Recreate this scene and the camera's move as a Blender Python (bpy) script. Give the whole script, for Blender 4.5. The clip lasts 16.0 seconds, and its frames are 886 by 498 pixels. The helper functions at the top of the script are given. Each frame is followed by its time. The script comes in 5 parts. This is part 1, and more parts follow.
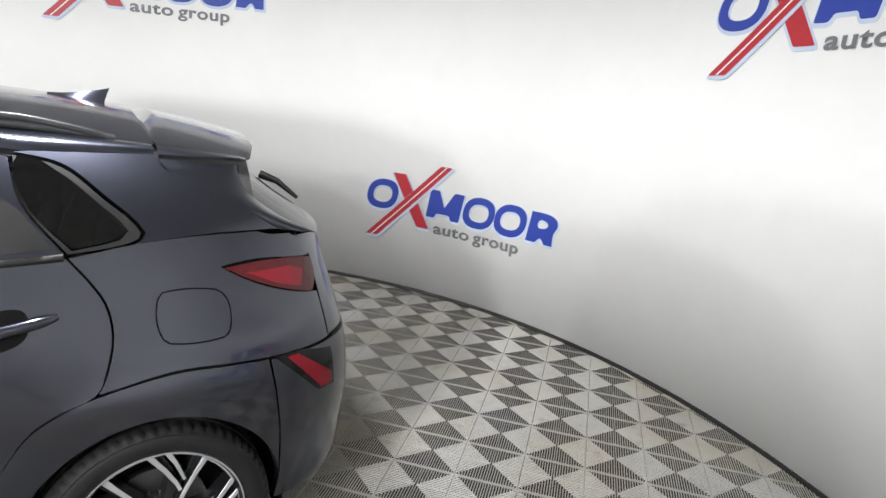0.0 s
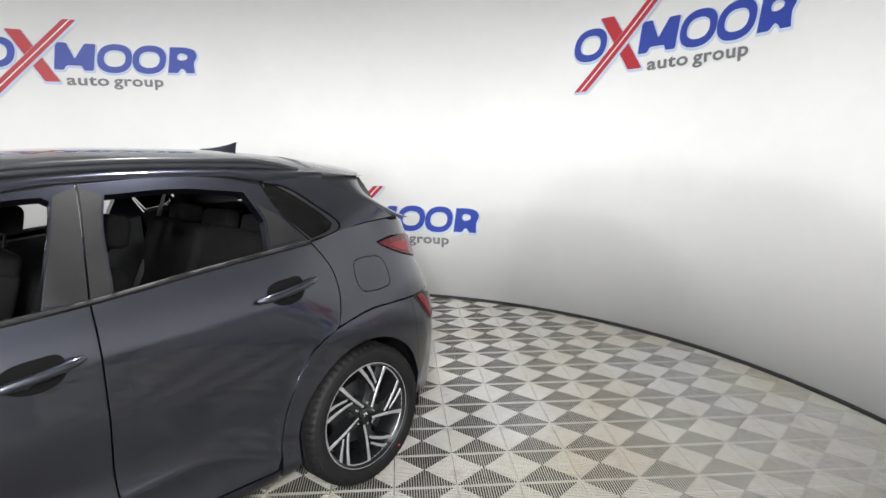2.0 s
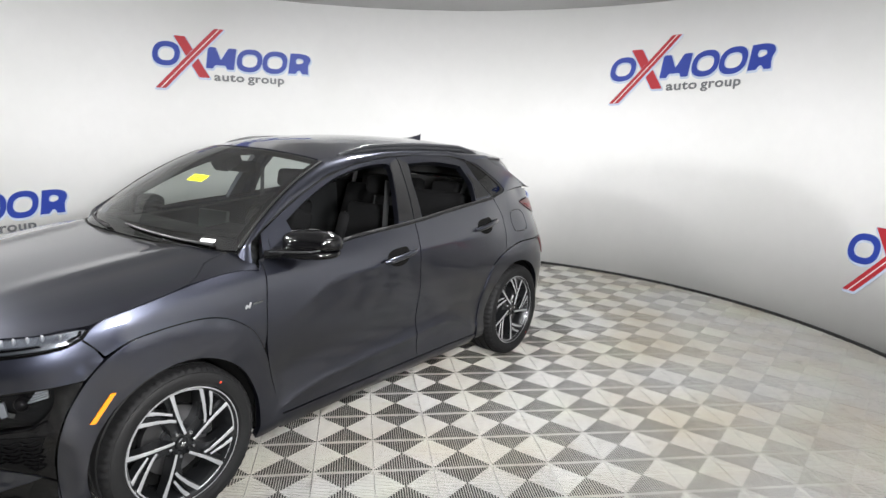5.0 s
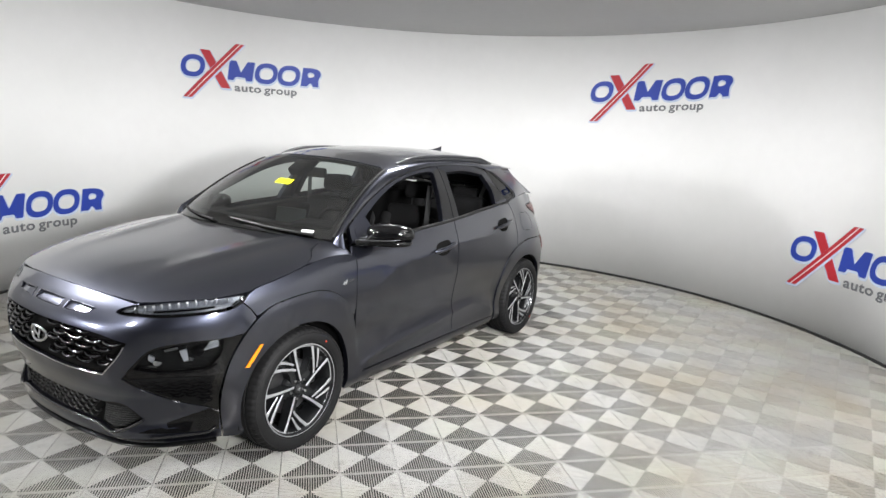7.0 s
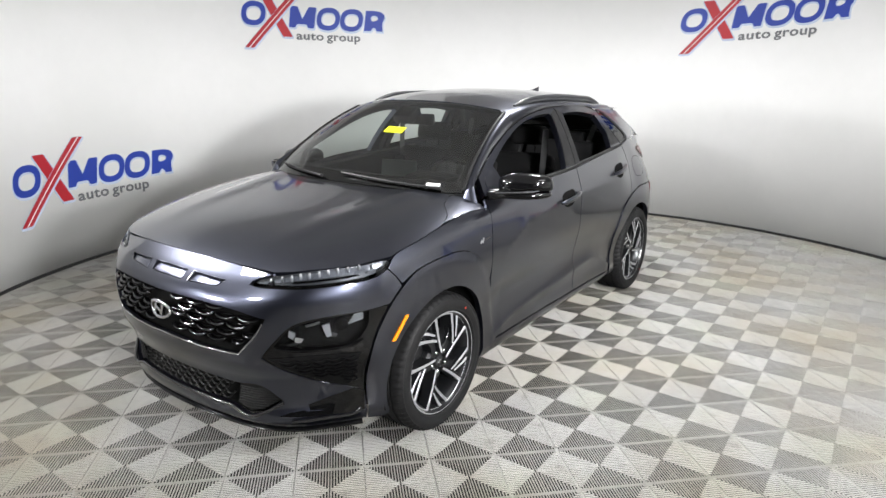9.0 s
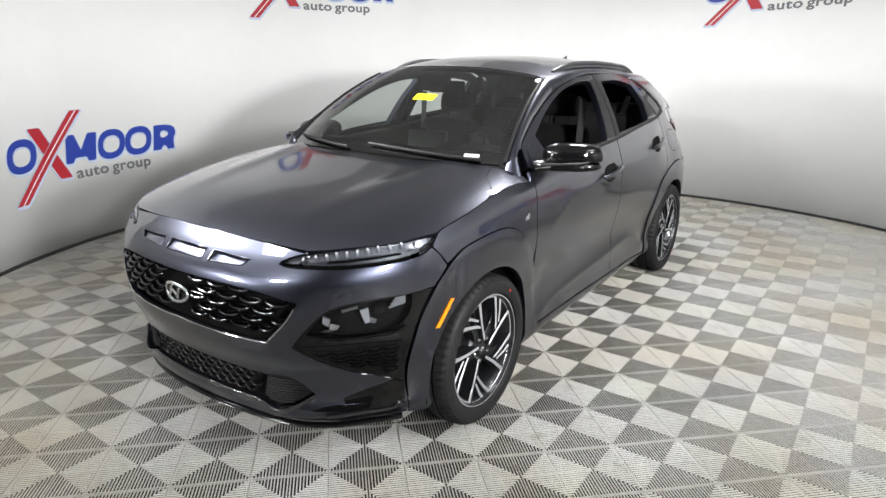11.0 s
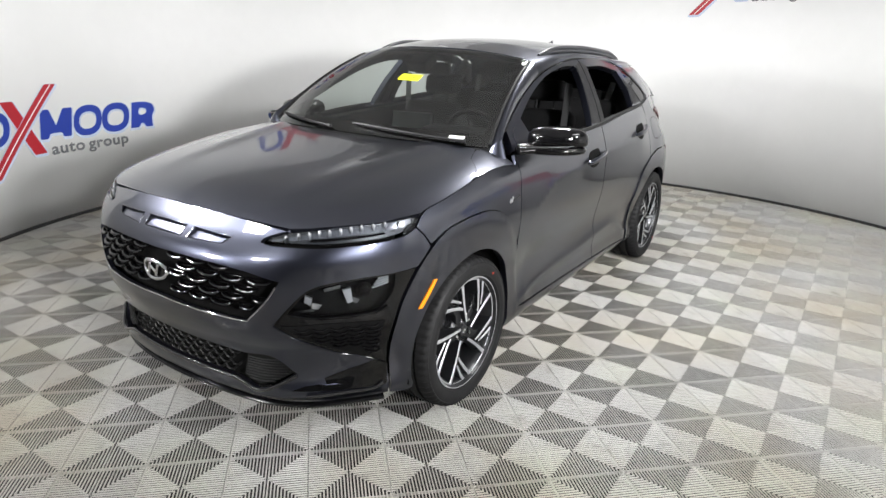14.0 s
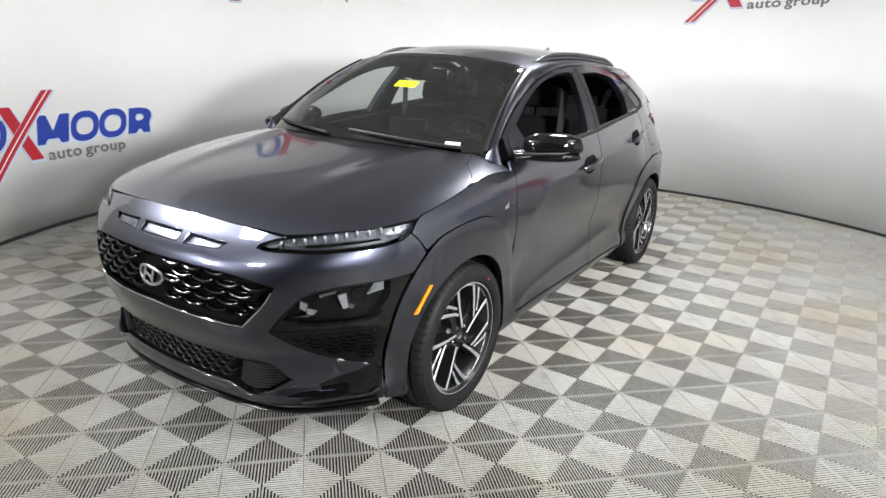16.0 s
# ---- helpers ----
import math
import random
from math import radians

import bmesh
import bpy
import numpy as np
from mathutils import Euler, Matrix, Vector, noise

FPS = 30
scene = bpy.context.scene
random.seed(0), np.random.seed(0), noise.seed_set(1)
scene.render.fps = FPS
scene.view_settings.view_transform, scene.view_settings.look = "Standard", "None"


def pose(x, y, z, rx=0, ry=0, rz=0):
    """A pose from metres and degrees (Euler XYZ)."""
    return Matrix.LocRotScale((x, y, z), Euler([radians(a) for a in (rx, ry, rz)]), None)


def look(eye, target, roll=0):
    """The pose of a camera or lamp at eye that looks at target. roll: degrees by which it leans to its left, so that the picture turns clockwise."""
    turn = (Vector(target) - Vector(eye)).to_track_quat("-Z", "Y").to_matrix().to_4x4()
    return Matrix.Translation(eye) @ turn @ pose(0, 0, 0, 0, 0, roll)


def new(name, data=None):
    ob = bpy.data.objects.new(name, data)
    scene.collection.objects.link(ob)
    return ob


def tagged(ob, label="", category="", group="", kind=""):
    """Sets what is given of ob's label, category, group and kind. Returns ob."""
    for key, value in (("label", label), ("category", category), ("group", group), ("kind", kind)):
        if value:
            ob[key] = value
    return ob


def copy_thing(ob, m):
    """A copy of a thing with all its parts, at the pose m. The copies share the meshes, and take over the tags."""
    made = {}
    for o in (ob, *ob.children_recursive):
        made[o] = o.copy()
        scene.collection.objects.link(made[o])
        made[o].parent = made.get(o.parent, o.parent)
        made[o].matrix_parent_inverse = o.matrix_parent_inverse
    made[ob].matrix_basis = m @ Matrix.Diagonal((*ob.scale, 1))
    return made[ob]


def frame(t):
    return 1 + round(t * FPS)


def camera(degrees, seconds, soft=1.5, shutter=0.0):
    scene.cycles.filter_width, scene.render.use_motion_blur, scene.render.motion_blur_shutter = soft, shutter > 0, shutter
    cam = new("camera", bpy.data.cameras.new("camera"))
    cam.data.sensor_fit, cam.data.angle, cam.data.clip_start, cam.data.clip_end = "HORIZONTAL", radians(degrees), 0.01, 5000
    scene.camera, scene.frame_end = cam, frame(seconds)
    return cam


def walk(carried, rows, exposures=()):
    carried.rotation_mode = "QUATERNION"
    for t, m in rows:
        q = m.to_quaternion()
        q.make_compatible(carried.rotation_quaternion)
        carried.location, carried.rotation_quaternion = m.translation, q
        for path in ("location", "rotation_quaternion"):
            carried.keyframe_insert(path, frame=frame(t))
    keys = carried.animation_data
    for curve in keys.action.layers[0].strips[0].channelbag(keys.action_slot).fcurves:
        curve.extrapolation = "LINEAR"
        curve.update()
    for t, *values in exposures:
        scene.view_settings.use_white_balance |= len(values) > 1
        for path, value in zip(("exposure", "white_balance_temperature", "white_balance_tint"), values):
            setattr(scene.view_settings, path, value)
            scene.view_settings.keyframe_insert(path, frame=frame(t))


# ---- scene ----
cam = camera(70.7, 16.0)
PATH = [
    (0, (-1.08, 2.642, 1.706), (-2.119, 1.007, 1.208), 6.2),
    (0.5, (-0.648, 2.711, 1.682), (-1.873, 1.207, 1.196), 5.4),
    (1, (-0.235, 2.9, 1.654), (-1.573, 1.491, 1.179), 4.1),
    (1.5, (0.136, 2.995, 1.673), (-1.26, 1.63, 1.24), 2.4),
    (2, (0.507, 2.91, 1.632), (-0.978, 1.624, 1.257), -0.3),
    (2.5, (0.862, 2.878, 1.629), (-0.683, 1.667, 1.247), 0.9),
    (3, (1.212, 2.97, 1.619), (-0.341, 1.768, 1.241), 1.1),
    (3.5, (1.535, 2.919, 1.608), (0.005, 1.695, 1.21), 1.1),
    (4, (1.916, 2.93, 1.638), (0.382, 1.71, 1.242), 1.8),
    (4.2, (2.074, 3.045, 1.662), (0.536, 1.833, 1.251), 2.2),
    (6.3, (3.214, 3.172, 1.7), (1.592, 2.062, 1.33), 1.1),
    (6.5, (3.338, 3.189, 1.715), (1.712, 2.08, 1.359), 1.4),
    (7, (3.524, 3.145, 1.732), (1.871, 2.084, 1.354), 3.3),
    (7.5, (3.653, 3.002, 1.718), (1.99, 1.967, 1.315), 3.4),
    (8, (3.712, 2.831, 1.7), (2.068, 1.786, 1.249), 2.1),
    (8.5, (3.619, 2.646, 1.632), (2.012, 1.564, 1.137), 0.9),
    (9, (3.511, 2.453, 1.638), (1.941, 1.332, 1.108), 0.7),
    (9.2, (3.511, 2.364, 1.626), (1.945, 1.246, 1.082), 0.7),
    (11.3, (3.413, 2.131, 1.522), (1.848, 1.036, 0.929), 0.7),
    (11.5, (3.423, 2.126, 1.513), (1.862, 1.033, 0.905), 0.5),
    (12, (3.422, 2.123, 1.504), (1.859, 1.045, 0.875), 0.9),
    (12.5, (3.429, 2.125, 1.505), (1.853, 1.065, 0.877), 1.4),
    (13, (3.426, 2.129, 1.511), (1.843, 1.078, 0.886), 1.7),
    (13.5, (3.421, 2.133, 1.513), (1.834, 1.086, 0.891), 2.0),
    (14, (3.422, 2.128, 1.511), (1.832, 1.085, 0.891), 2.2),
    (14.5, (3.421, 2.124, 1.513), (1.829, 1.088, 0.885), 2.1),
    (15, (3.416, 2.127, 1.514), (1.818, 1.093, 0.901), 2.3),
    (15.5, (3.414, 2.132, 1.514), (1.813, 1.095, 0.911), 2.2),
    (16, (3.422, 2.138, 1.513), (1.823, 1.097, 0.911), 2.3),
]
walk(cam, [(t, look(eye, target, roll)) for t, eye, target, roll in PATH])

# ---- light: unseen lamps, placed to give the booth its brightness and shadows ----
world = bpy.data.worlds.new("world")
scene.world = world
world.use_nodes = True
world.node_tree.nodes["Background"].inputs["Color"].default_value = (0.9, 0.95, 1.0, 1)
world.node_tree.nodes["Background"].inputs["Strength"].default_value = 0.02
scene.view_settings.exposure = 0.09


def flood(x, y, z, watts, target, size, tall, cone):
    lamp = bpy.data.lights.new("floodlight", "AREA")
    lamp.shape, lamp.size, lamp.size_y, lamp.energy, lamp.spread = "RECTANGLE", size, tall, watts, radians(cone)
    ob = new("floodlight", lamp)
    ob.matrix_world = look((x, y, z), target)
    return ob


# unseen lamps on the open side, turned to the round wall, set by its shadows and brightness, and three added downlights
# before, over and beside the car
LAMPS = (
    (5.3, -0.4, 2.86, 25, (-4.0, 0.3, 1.1), 0.40, 0.28, 80),
    (5.8, -2.2, 2.00, 42, (-2.8, 2.9, 1.1), 0.40, 0.30, 90),
    (3.4, 5.2, 1.95, 68, (-0.4, -3.3, 1.0), 0.60, 0.40, 80),
    (2.4, 4.3, 2.80, 49, (-3.9, 1.2, 0.3), 0.45, 0.30, 80),
    (1.1, 4.3, 2.86, 80, (0.3, -3.0, 1.2), 0.45, 0.30, 120),
    # added to brighten the white wall on the car's left
    (2.7, -2.3, 2.80, 80, (1.0, 4.5, 1.0), 0.45, 0.30, 60),
    (3.1, -0.9, 2.93, 32, (3.09, -0.9, 0.0), 0.45, 0.30, 170),
    (-1.1, 0.4, 2.93, 64, (-1.11, 0.4, 0.0), 0.45, 0.30, 178),
    # added for a glow along the flank's shoulder
    (0.4, 2.4, 2.93, 20, (0.4, 2.39, 0.0), 1.20, 0.30, 170),
)
for x, y, z, watts, target, size, tall, cone in LAMPS:
    flood(x, y, z, watts, target, size, tall, cone)

# ---- materials ----
def material(name, color, rough=0.5, metal=0.0, coat=0.0, grain=0.0, grain_scale=40.0, bump=0.0, bump_scale=200.0, var=0.0, spec=0.5):
    m = bpy.data.materials.new(name)
    m.use_nodes = True
    n, l = m.node_tree.nodes, m.node_tree.links
    b = n["Principled BSDF"]
    b.inputs["Base Color"].default_value = (*color, 1)
    b.inputs["Roughness"].default_value = rough
    b.inputs["Metallic"].default_value = metal
    b.inputs["Coat Weight"].default_value = coat
    b.inputs["Coat Roughness"].default_value = 0.05
    b.inputs["Specular IOR Level"].default_value = spec
    where = n.new("ShaderNodeTexCoord")
    if grain or var:
        fine, broad = n.new("ShaderNodeTexNoise"), n.new("ShaderNodeTexNoise")
        fine.inputs["Scale"].default_value, broad.inputs["Scale"].default_value = grain_scale, grain_scale / 14
        fine.inputs["Detail"].default_value, broad.inputs["Detail"].default_value = 4, 3
        l.new(where.outputs["Object"], fine.inputs["Vector"]), l.new(where.outputs["Object"], broad.inputs["Vector"])
        both = n.new("ShaderNodeMath")
        both.operation = "MULTIPLY_ADD"
        both.inputs[1].default_value = 0.5
        half = n.new("ShaderNodeMath")
        half.operation, half.inputs[1].default_value = "MULTIPLY", 0.5
        l.new(broad.outputs["Fac"], half.inputs[0])
        l.new(fine.outputs["Fac"], both.inputs[0]), l.new(half.outputs[0], both.inputs[2])
        ramp = n.new("ShaderNodeMapRange")
        ramp.inputs["From Min"].default_value, ramp.inputs["From Max"].default_value = 0.3, 0.7
        ramp.inputs["To Min"].default_value, ramp.inputs["To Max"].default_value = 1 - grain, 1 + grain
        l.new(both.outputs[0], ramp.inputs["Value"])
        mul = n.new("ShaderNodeVectorMath")
        mul.operation = "SCALE"
        mul.inputs[0].default_value = color
        l.new(ramp.outputs["Result"], mul.inputs["Scale"])
        l.new(mul.outputs["Vector"], b.inputs["Base Color"])
        if var:
            info = n.new("ShaderNodeObjectInfo")
            vr = n.new("ShaderNodeMapRange")
            vr.inputs["To Min"].default_value, vr.inputs["To Max"].default_value = 1 - var, 1 + var
            l.new(info.outputs["Random"], vr.inputs["Value"])
            m2 = n.new("ShaderNodeVectorMath")
            m2.operation = "SCALE"
            l.new(mul.outputs["Vector"], m2.inputs[0]), l.new(vr.outputs["Result"], m2.inputs["Scale"])
            l.new(m2.outputs["Vector"], b.inputs["Base Color"])
        rr = n.new("ShaderNodeMapRange")
        rr.inputs["From Min"].default_value, rr.inputs["From Max"].default_value = 0.3, 0.7
        rr.inputs["To Min"].default_value, rr.inputs["To Max"].default_value = max(rough - 0.5 * grain, 0.02), min(rough + 0.5 * grain, 1)
        l.new(broad.outputs["Fac"], rr.inputs["Value"]), l.new(rr.outputs["Result"], b.inputs["Roughness"])
    if bump:
        tex, bp = n.new("ShaderNodeTexNoise"), n.new("ShaderNodeBump")
        tex.inputs["Scale"].default_value, tex.inputs["Detail"].default_value = bump_scale, 3
        l.new(where.outputs["Object"], tex.inputs["Vector"])
        bp.inputs["Strength"].default_value, bp.inputs["Distance"].default_value = bump, 0.002
        l.new(tex.outputs["Fac"], bp.inputs["Height"]), l.new(bp.outputs["Normal"], b.inputs["Normal"])
    return m


def glass(name, color, rough=0.0, ior=1.5):
    m = bpy.data.materials.new(name)
    m.use_nodes = True
    n, l = m.node_tree.nodes, m.node_tree.links
    n.remove(n["Principled BSDF"])
    clear, shine, mix, fres = n.new("ShaderNodeBsdfTransparent"), n.new("ShaderNodeBsdfGlossy"), n.new("ShaderNodeMixShader"), n.new("ShaderNodeFresnel")
    clear.inputs["Color"].default_value = (*color, 1)
    shine.inputs["Roughness"].default_value = rough
    fres.inputs["IOR"].default_value = ior
    l.new(fres.outputs[0], mix.inputs[0]), l.new(clear.outputs[0], mix.inputs[1]), l.new(shine.outputs[0], mix.inputs[2])
    l.new(mix.outputs[0], n["Material Output"].inputs["Surface"])
    return m


PAINT = material("car_paint", (0.0430, 0.0465, 0.0655), 0.31, 0.95, 1.0)
PAINT.node_tree.nodes["Principled BSDF"].inputs["Coat IOR"].default_value = 1.62
PAINT.node_tree.nodes["Principled BSDF"].inputs["Coat Roughness"].default_value = 0.04
GLOSS_BLACK = material("gloss_black", (0.0025, 0.0025, 0.0028), 0.10, 0, 0.08, 0.1, 60, spec=0.35)
MESH_BLACK = material("matt_black_mesh", (0.005, 0.005, 0.0052), 0.45, 0, 0, 0.15, 150, spec=0.2)
SATIN_BLACK = material("satin_black_plastic", (0.009, 0.009, 0.0095), 0.5, 0, 0, 0.2, 150, 0.15, 400, spec=0.3)
DARK = material("dark_liner", (0.004, 0.004, 0.004), 0.9, 0, 0, 0.2, 60, spec=0.1)
RUBBER = material("tyre_rubber", (0.007, 0.007, 0.0075), 0.66, 0, 0, 0.25, 60, 0.2, 300, spec=0.3)
ALLOY = material("machined_alloy", (0.52, 0.53, 0.55), 0.42, 0.7, 0.3, 0.06, 200)
ALLOY_DARK = material("dark_alloy", (0.02, 0.021, 0.023), 0.3, 0.6, 0.5, 0.1, 120)
STEEL = material("brake_steel", (0.14, 0.14, 0.145), 0.4, 1.0, 0, 0.15, 120)
CHROME = material("chrome", (0.75, 0.76, 0.78), 0.08, 1.0, 0, 0.04, 60)
DARK_CHROME = material("dark_chrome", (0.22, 0.225, 0.235), 0.15, 1.0, 0, 0.04, 60)
FABRIC = material("seat_fabric", (0.010, 0.010, 0.0105), 0.9, 0, 0, 0.3, 120, 0.5, 700, spec=0.12)
TRIM = material("cabin_plastic", (0.022, 0.023, 0.024), 0.6, 0, 0, 0.2, 90, 0.2, 500, spec=0.25)
HEADLINER = material("headliner", (0.03, 0.03, 0.031), 0.9, 0, 0, 0.2, 120)
SCREEN_GLASS = glass("windscreen_glass", (0.74, 0.82, 0.775), 0, 2.35)
TINT_GLASS = glass("tinted_glass", (0.05, 0.055, 0.055), 0, 1.7)
REAR_GLASS = glass("rear_tinted_glass", (0.16, 0.175, 0.168), 0, 1.6)
LENS = glass("clear_lens", (0.85, 0.87, 0.9), 0, 1.3)
AMBER = material("amber_lens", (0.85, 0.26, 0.008), 0.18, 0, 0.6, 0.08, 90)
RED_LENS = material("red_lens", (0.17, 0.003, 0.010), 0.2, 0, 0.3, 0.1, 50, spec=0.25)
RED_DARK = material("dark_red_lens", (0.06, 0.003, 0.005), 0.15, 0, 0.3, 0.1, 50, spec=0.3)
YELLOW_TAG = material("yellow_tag", (0.88, 0.90, 0.02), 0.6, 0, 0, 0.05, 60)
TAG_INK = material("olive_ink", (0.22, 0.26, 0.02), 0.6, 0, 0, 0.1, 200)
PAPER = material("white_label", (0.75, 0.75, 0.75), 0.6, 0, 0, 0.04, 60)
INK = material("grey_ink", (0.15, 0.15, 0.16), 0.6, 0, 0, 0.05, 60)
WALL = material("white_wall_fabric", (0.81, 0.81, 0.805), 0.62, 0, 0, 0.02, 9, 0.06, 900)
CEILING = material("grey_ceiling", (0.52, 0.52, 0.52), 0.9, 0, 0, 0.03, 12, 0.1, 300)
TILE = material("grey_floor_tile", (0.405, 0.40, 0.385), 0.40, 0, 0, 0.16, 26, 0.15, 500, var=0.07)
SUBFLOOR = material("black_subfloor", (0.012, 0.012, 0.012), 0.8, 0, 0, 0.3, 30)
BLACK_TRIM = material("black_base_strip", (0.012, 0.012, 0.012), 0.45, 0, 0, 0.2, 50)
BLUE = material("blue_print", (0.014, 0.042, 0.31), 0.5, 0, 0, 0.06, 18)
RED = material("red_print", (0.40, 0.013, 0.024), 0.5, 0, 0, 0.06, 18)
GREY_PRINT = material("grey_print", (0.15, 0.155, 0.165), 0.5, 0, 0, 0.06, 18)
HALO = material("pale_print_edge", (0.50, 0.58, 0.72), 0.6, 0, 0, 0.05, 18)
WHITE_PRINT = material("white_print", (0.85, 0.84, 0.84), 0.55, 0, 0, 0.02, 18)
BELT = material("grey_belt", (0.06, 0.06, 0.062), 0.6, 0, 0, 0.1, 200)
HALL = material("white_hall_wall", (0.72, 0.72, 0.715), 0.8, 0, 0, 0.1, 8, 0.1, 200)
REFLECTOR = material("lamp_reflector", (0.5, 0.51, 0.53), 0.3, 0.7, 0, 0.05, 80)
LAMP_GREY = material("grey_lamp_housing", (0.045, 0.047, 0.052), 0.35, 0.2, 0.3, 0.25, 70)
SMOKE = material("smoky_lens", (0.11, 0.115, 0.128), 0.3, 0.2, 0.5, 0.35, 90)
DISPLAY = material("grey_display", (0.22, 0.24, 0.24), 0.35, 0, 0.3, 0.05, 40)
# darker copy of the hall wall; the grey stands in for missing light
HALL_SHADED = material("shaded_hall_wall", (0.36, 0.36, 0.365), 0.8, 0, 0, 0.1, 8, 0.1, 200)


def soil(m, tone, scale, low, high, most):
    """Patches of another tone over a material, at the place's own scale."""
    n, l = m.node_tree.nodes, m.node_tree.links
    b = n["Principled BSDF"]
    was = b.inputs["Base Color"].links[0].from_socket
    geo, tex, ramp, mix = n.new("ShaderNodeNewGeometry"), n.new("ShaderNodeTexNoise"), n.new("ShaderNodeMapRange"), n.new("ShaderNodeMix")
    tex.inputs["Scale"].default_value, tex.inputs["Detail"].default_value = scale, 5
    ramp.inputs["From Min"].default_value, ramp.inputs["From Max"].default_value, ramp.inputs["To Max"].default_value = low, high, most
    mix.data_type = "RGBA"
    mix.inputs[7].default_value = (*tone, 1)
    l.new(geo.outputs["Position"], tex.inputs["Vector"]), l.new(tex.outputs["Fac"], ramp.inputs["Value"])
    l.new(ramp.outputs["Result"], mix.inputs[0]), l.new(was, mix.inputs[6]), l.new(mix.outputs[2], b.inputs["Base Color"])


soil(TILE, (0.36, 0.32, 0.25), 1.1, 0.42, 0.66, 0.8)
soil(WALL, (0.755, 0.76, 0.745), 0.8, 0.42, 0.68, 0.6)
soil(TILE, (0.20, 0.195, 0.175), 9.0, 0.60, 0.74, 0.6)
soil(TILE, (0.42, 0.435, 0.375), 2.3, 0.48, 0.70, 0.6)

RAIL = material("dark_grey_rail", (0.022, 0.023, 0.026), 0.38, 0, 0.2, 0.15, 90)
LAMP_DOT = material("smoky_lamp_segment", (0.26, 0.265, 0.28), 0.35, 0.3, 0.3, 0.3, 120)
PIANO = material("wet_black_plastic", (0.012, 0.012, 0.013), 0.16, 0, 1.0, 0.1, 80)

# ---- tools for building ----
def link_mesh(name, verts, faces, mat, parent=None, label="", smooth=False, normals=None):
    me = bpy.data.meshes.new(name)
    me.from_pydata([tuple(map(float, v)) for v in verts], [], [tuple(map(int, f)) for f in faces])
    for m in (mat if isinstance(mat, (list, tuple)) else [mat]):
        me.materials.append(m)
    if smooth:
        me.polygons.foreach_set("use_smooth", [True] * len(me.polygons))
    me.update()
    if normals is not None:
        me.normals_split_custom_set_from_vertices([tuple(map(float, v)) for v in normals])
    ob = new(name, me)
    ob.parent = parent
    return tagged(ob, label)


def part(name, bm, mat, parent=None, label="", smooth=None):
    """One bmesh as one mesh object under a thing; smooth: the angle in degrees up to which edges are shaded round."""
    me = bpy.data.meshes.new(name)
    bm.normal_update()
    if smooth:
        for f in bm.faces:
            f.smooth = True
        for e in bm.edges:
            if len(e.link_faces) == 2 and e.calc_face_angle(0) > radians(smooth):
                e.smooth = False
    bm.to_mesh(me)
    bm.free()
    for m in (mat if isinstance(mat, (list, tuple)) else [mat]):
        me.materials.append(m)
    ob = new(name, me)
    ob.parent = parent
    return tagged(ob, label)


def thing(name, label, category, at=None, group="", kind=""):
    ob = new(name)
    ob.empty_display_size = 0.1
    if at is not None:
        ob.matrix_basis = at
    return tagged(ob, label, category, group, kind)


def curve_through(points, closed=False, step=0.03):
    """A smooth line through points; a point with a third value of 0 is a sharp corner."""
    P = [np.array(p[:2], float) for p in points]
    hard = [len(p) > 2 for p in points]
    n, out = len(P), []
    for i in range(n if closed else n - 1):
        a, b = P[i], P[(i + 1) % n]
        pa = P[i - 1] if (closed or i > 0) and not hard[i] else a - (b - a)
        pb = P[(i + 2) % n] if (closed or i + 2 < n) and not hard[(i + 1) % n] else b + (b - a)
        k = max(1, int(np.ceil(np.linalg.norm(b - a) / step)))
        chord = np.linalg.norm(b - a)
        ta, tb = (b - pa), (pb - a)
        ta, tb = ta / max(np.linalg.norm(ta), 1e-9) * chord, tb / max(np.linalg.norm(tb), 1e-9) * chord
        for t in np.arange(k) / k:
            out.append((2 * t**3 - 3 * t**2 + 1) * a + (t**3 - 2 * t**2 + t) * ta + (3 * t**2 - 2 * t**3) * b + (t**3 - t**2) * tb)
    if not closed:
        out.append(P[-1])
    return np.array(out)


def within_outline(q, poly):
    x, y = q[:, 0][:, None], q[:, 1][:, None]
    x0, y0 = poly[:, 0][None], poly[:, 1][None]
    x1, y1 = np.roll(poly[:, 0], -1)[None], np.roll(poly[:, 1], -1)[None]
    cross = ((y0 > y) != (y1 > y)) & (x < (x1 - x0) * (y - y0) / np.where(y1 == y0, 1e-12, y1 - y0) + x0)
    return cross.sum(1) % 2 == 1


def shrink(poly, d):
    """A closed outline drawn in by d."""
    area = 0.5 * np.sum(poly[:, 0] * np.roll(poly[:, 1], -1) - np.roll(poly[:, 0], -1) * poly[:, 1])
    prev, nxt = np.roll(poly, 1, 0), np.roll(poly, -1, 0)
    e1, e2 = poly - prev, nxt - poly
    n1 = np.stack([-e1[:, 1], e1[:, 0]], 1) / np.maximum(np.hypot(*e1.T), 1e-9)[:, None]
    n2 = np.stack([-e2[:, 1], e2[:, 0]], 1) / np.maximum(np.hypot(*e2.T), 1e-9)[:, None]
    m = n1 + n2
    m = m / np.maximum((m * n1).sum(1), 0.5)[:, None]
    return poly + m * d * (1 if area > 0 else -1)


def near_line(q, poly):
    a, b = poly[None], np.roll(poly, -1, 0)[None]
    ab, aq = b - a, q[:, None] - a
    t = np.clip((aq * ab).sum(2) / np.maximum((ab**2).sum(2), 1e-12), 0, 1)
    return np.sqrt(((aq - t[..., None] * ab)**2).sum(2)).min(1)


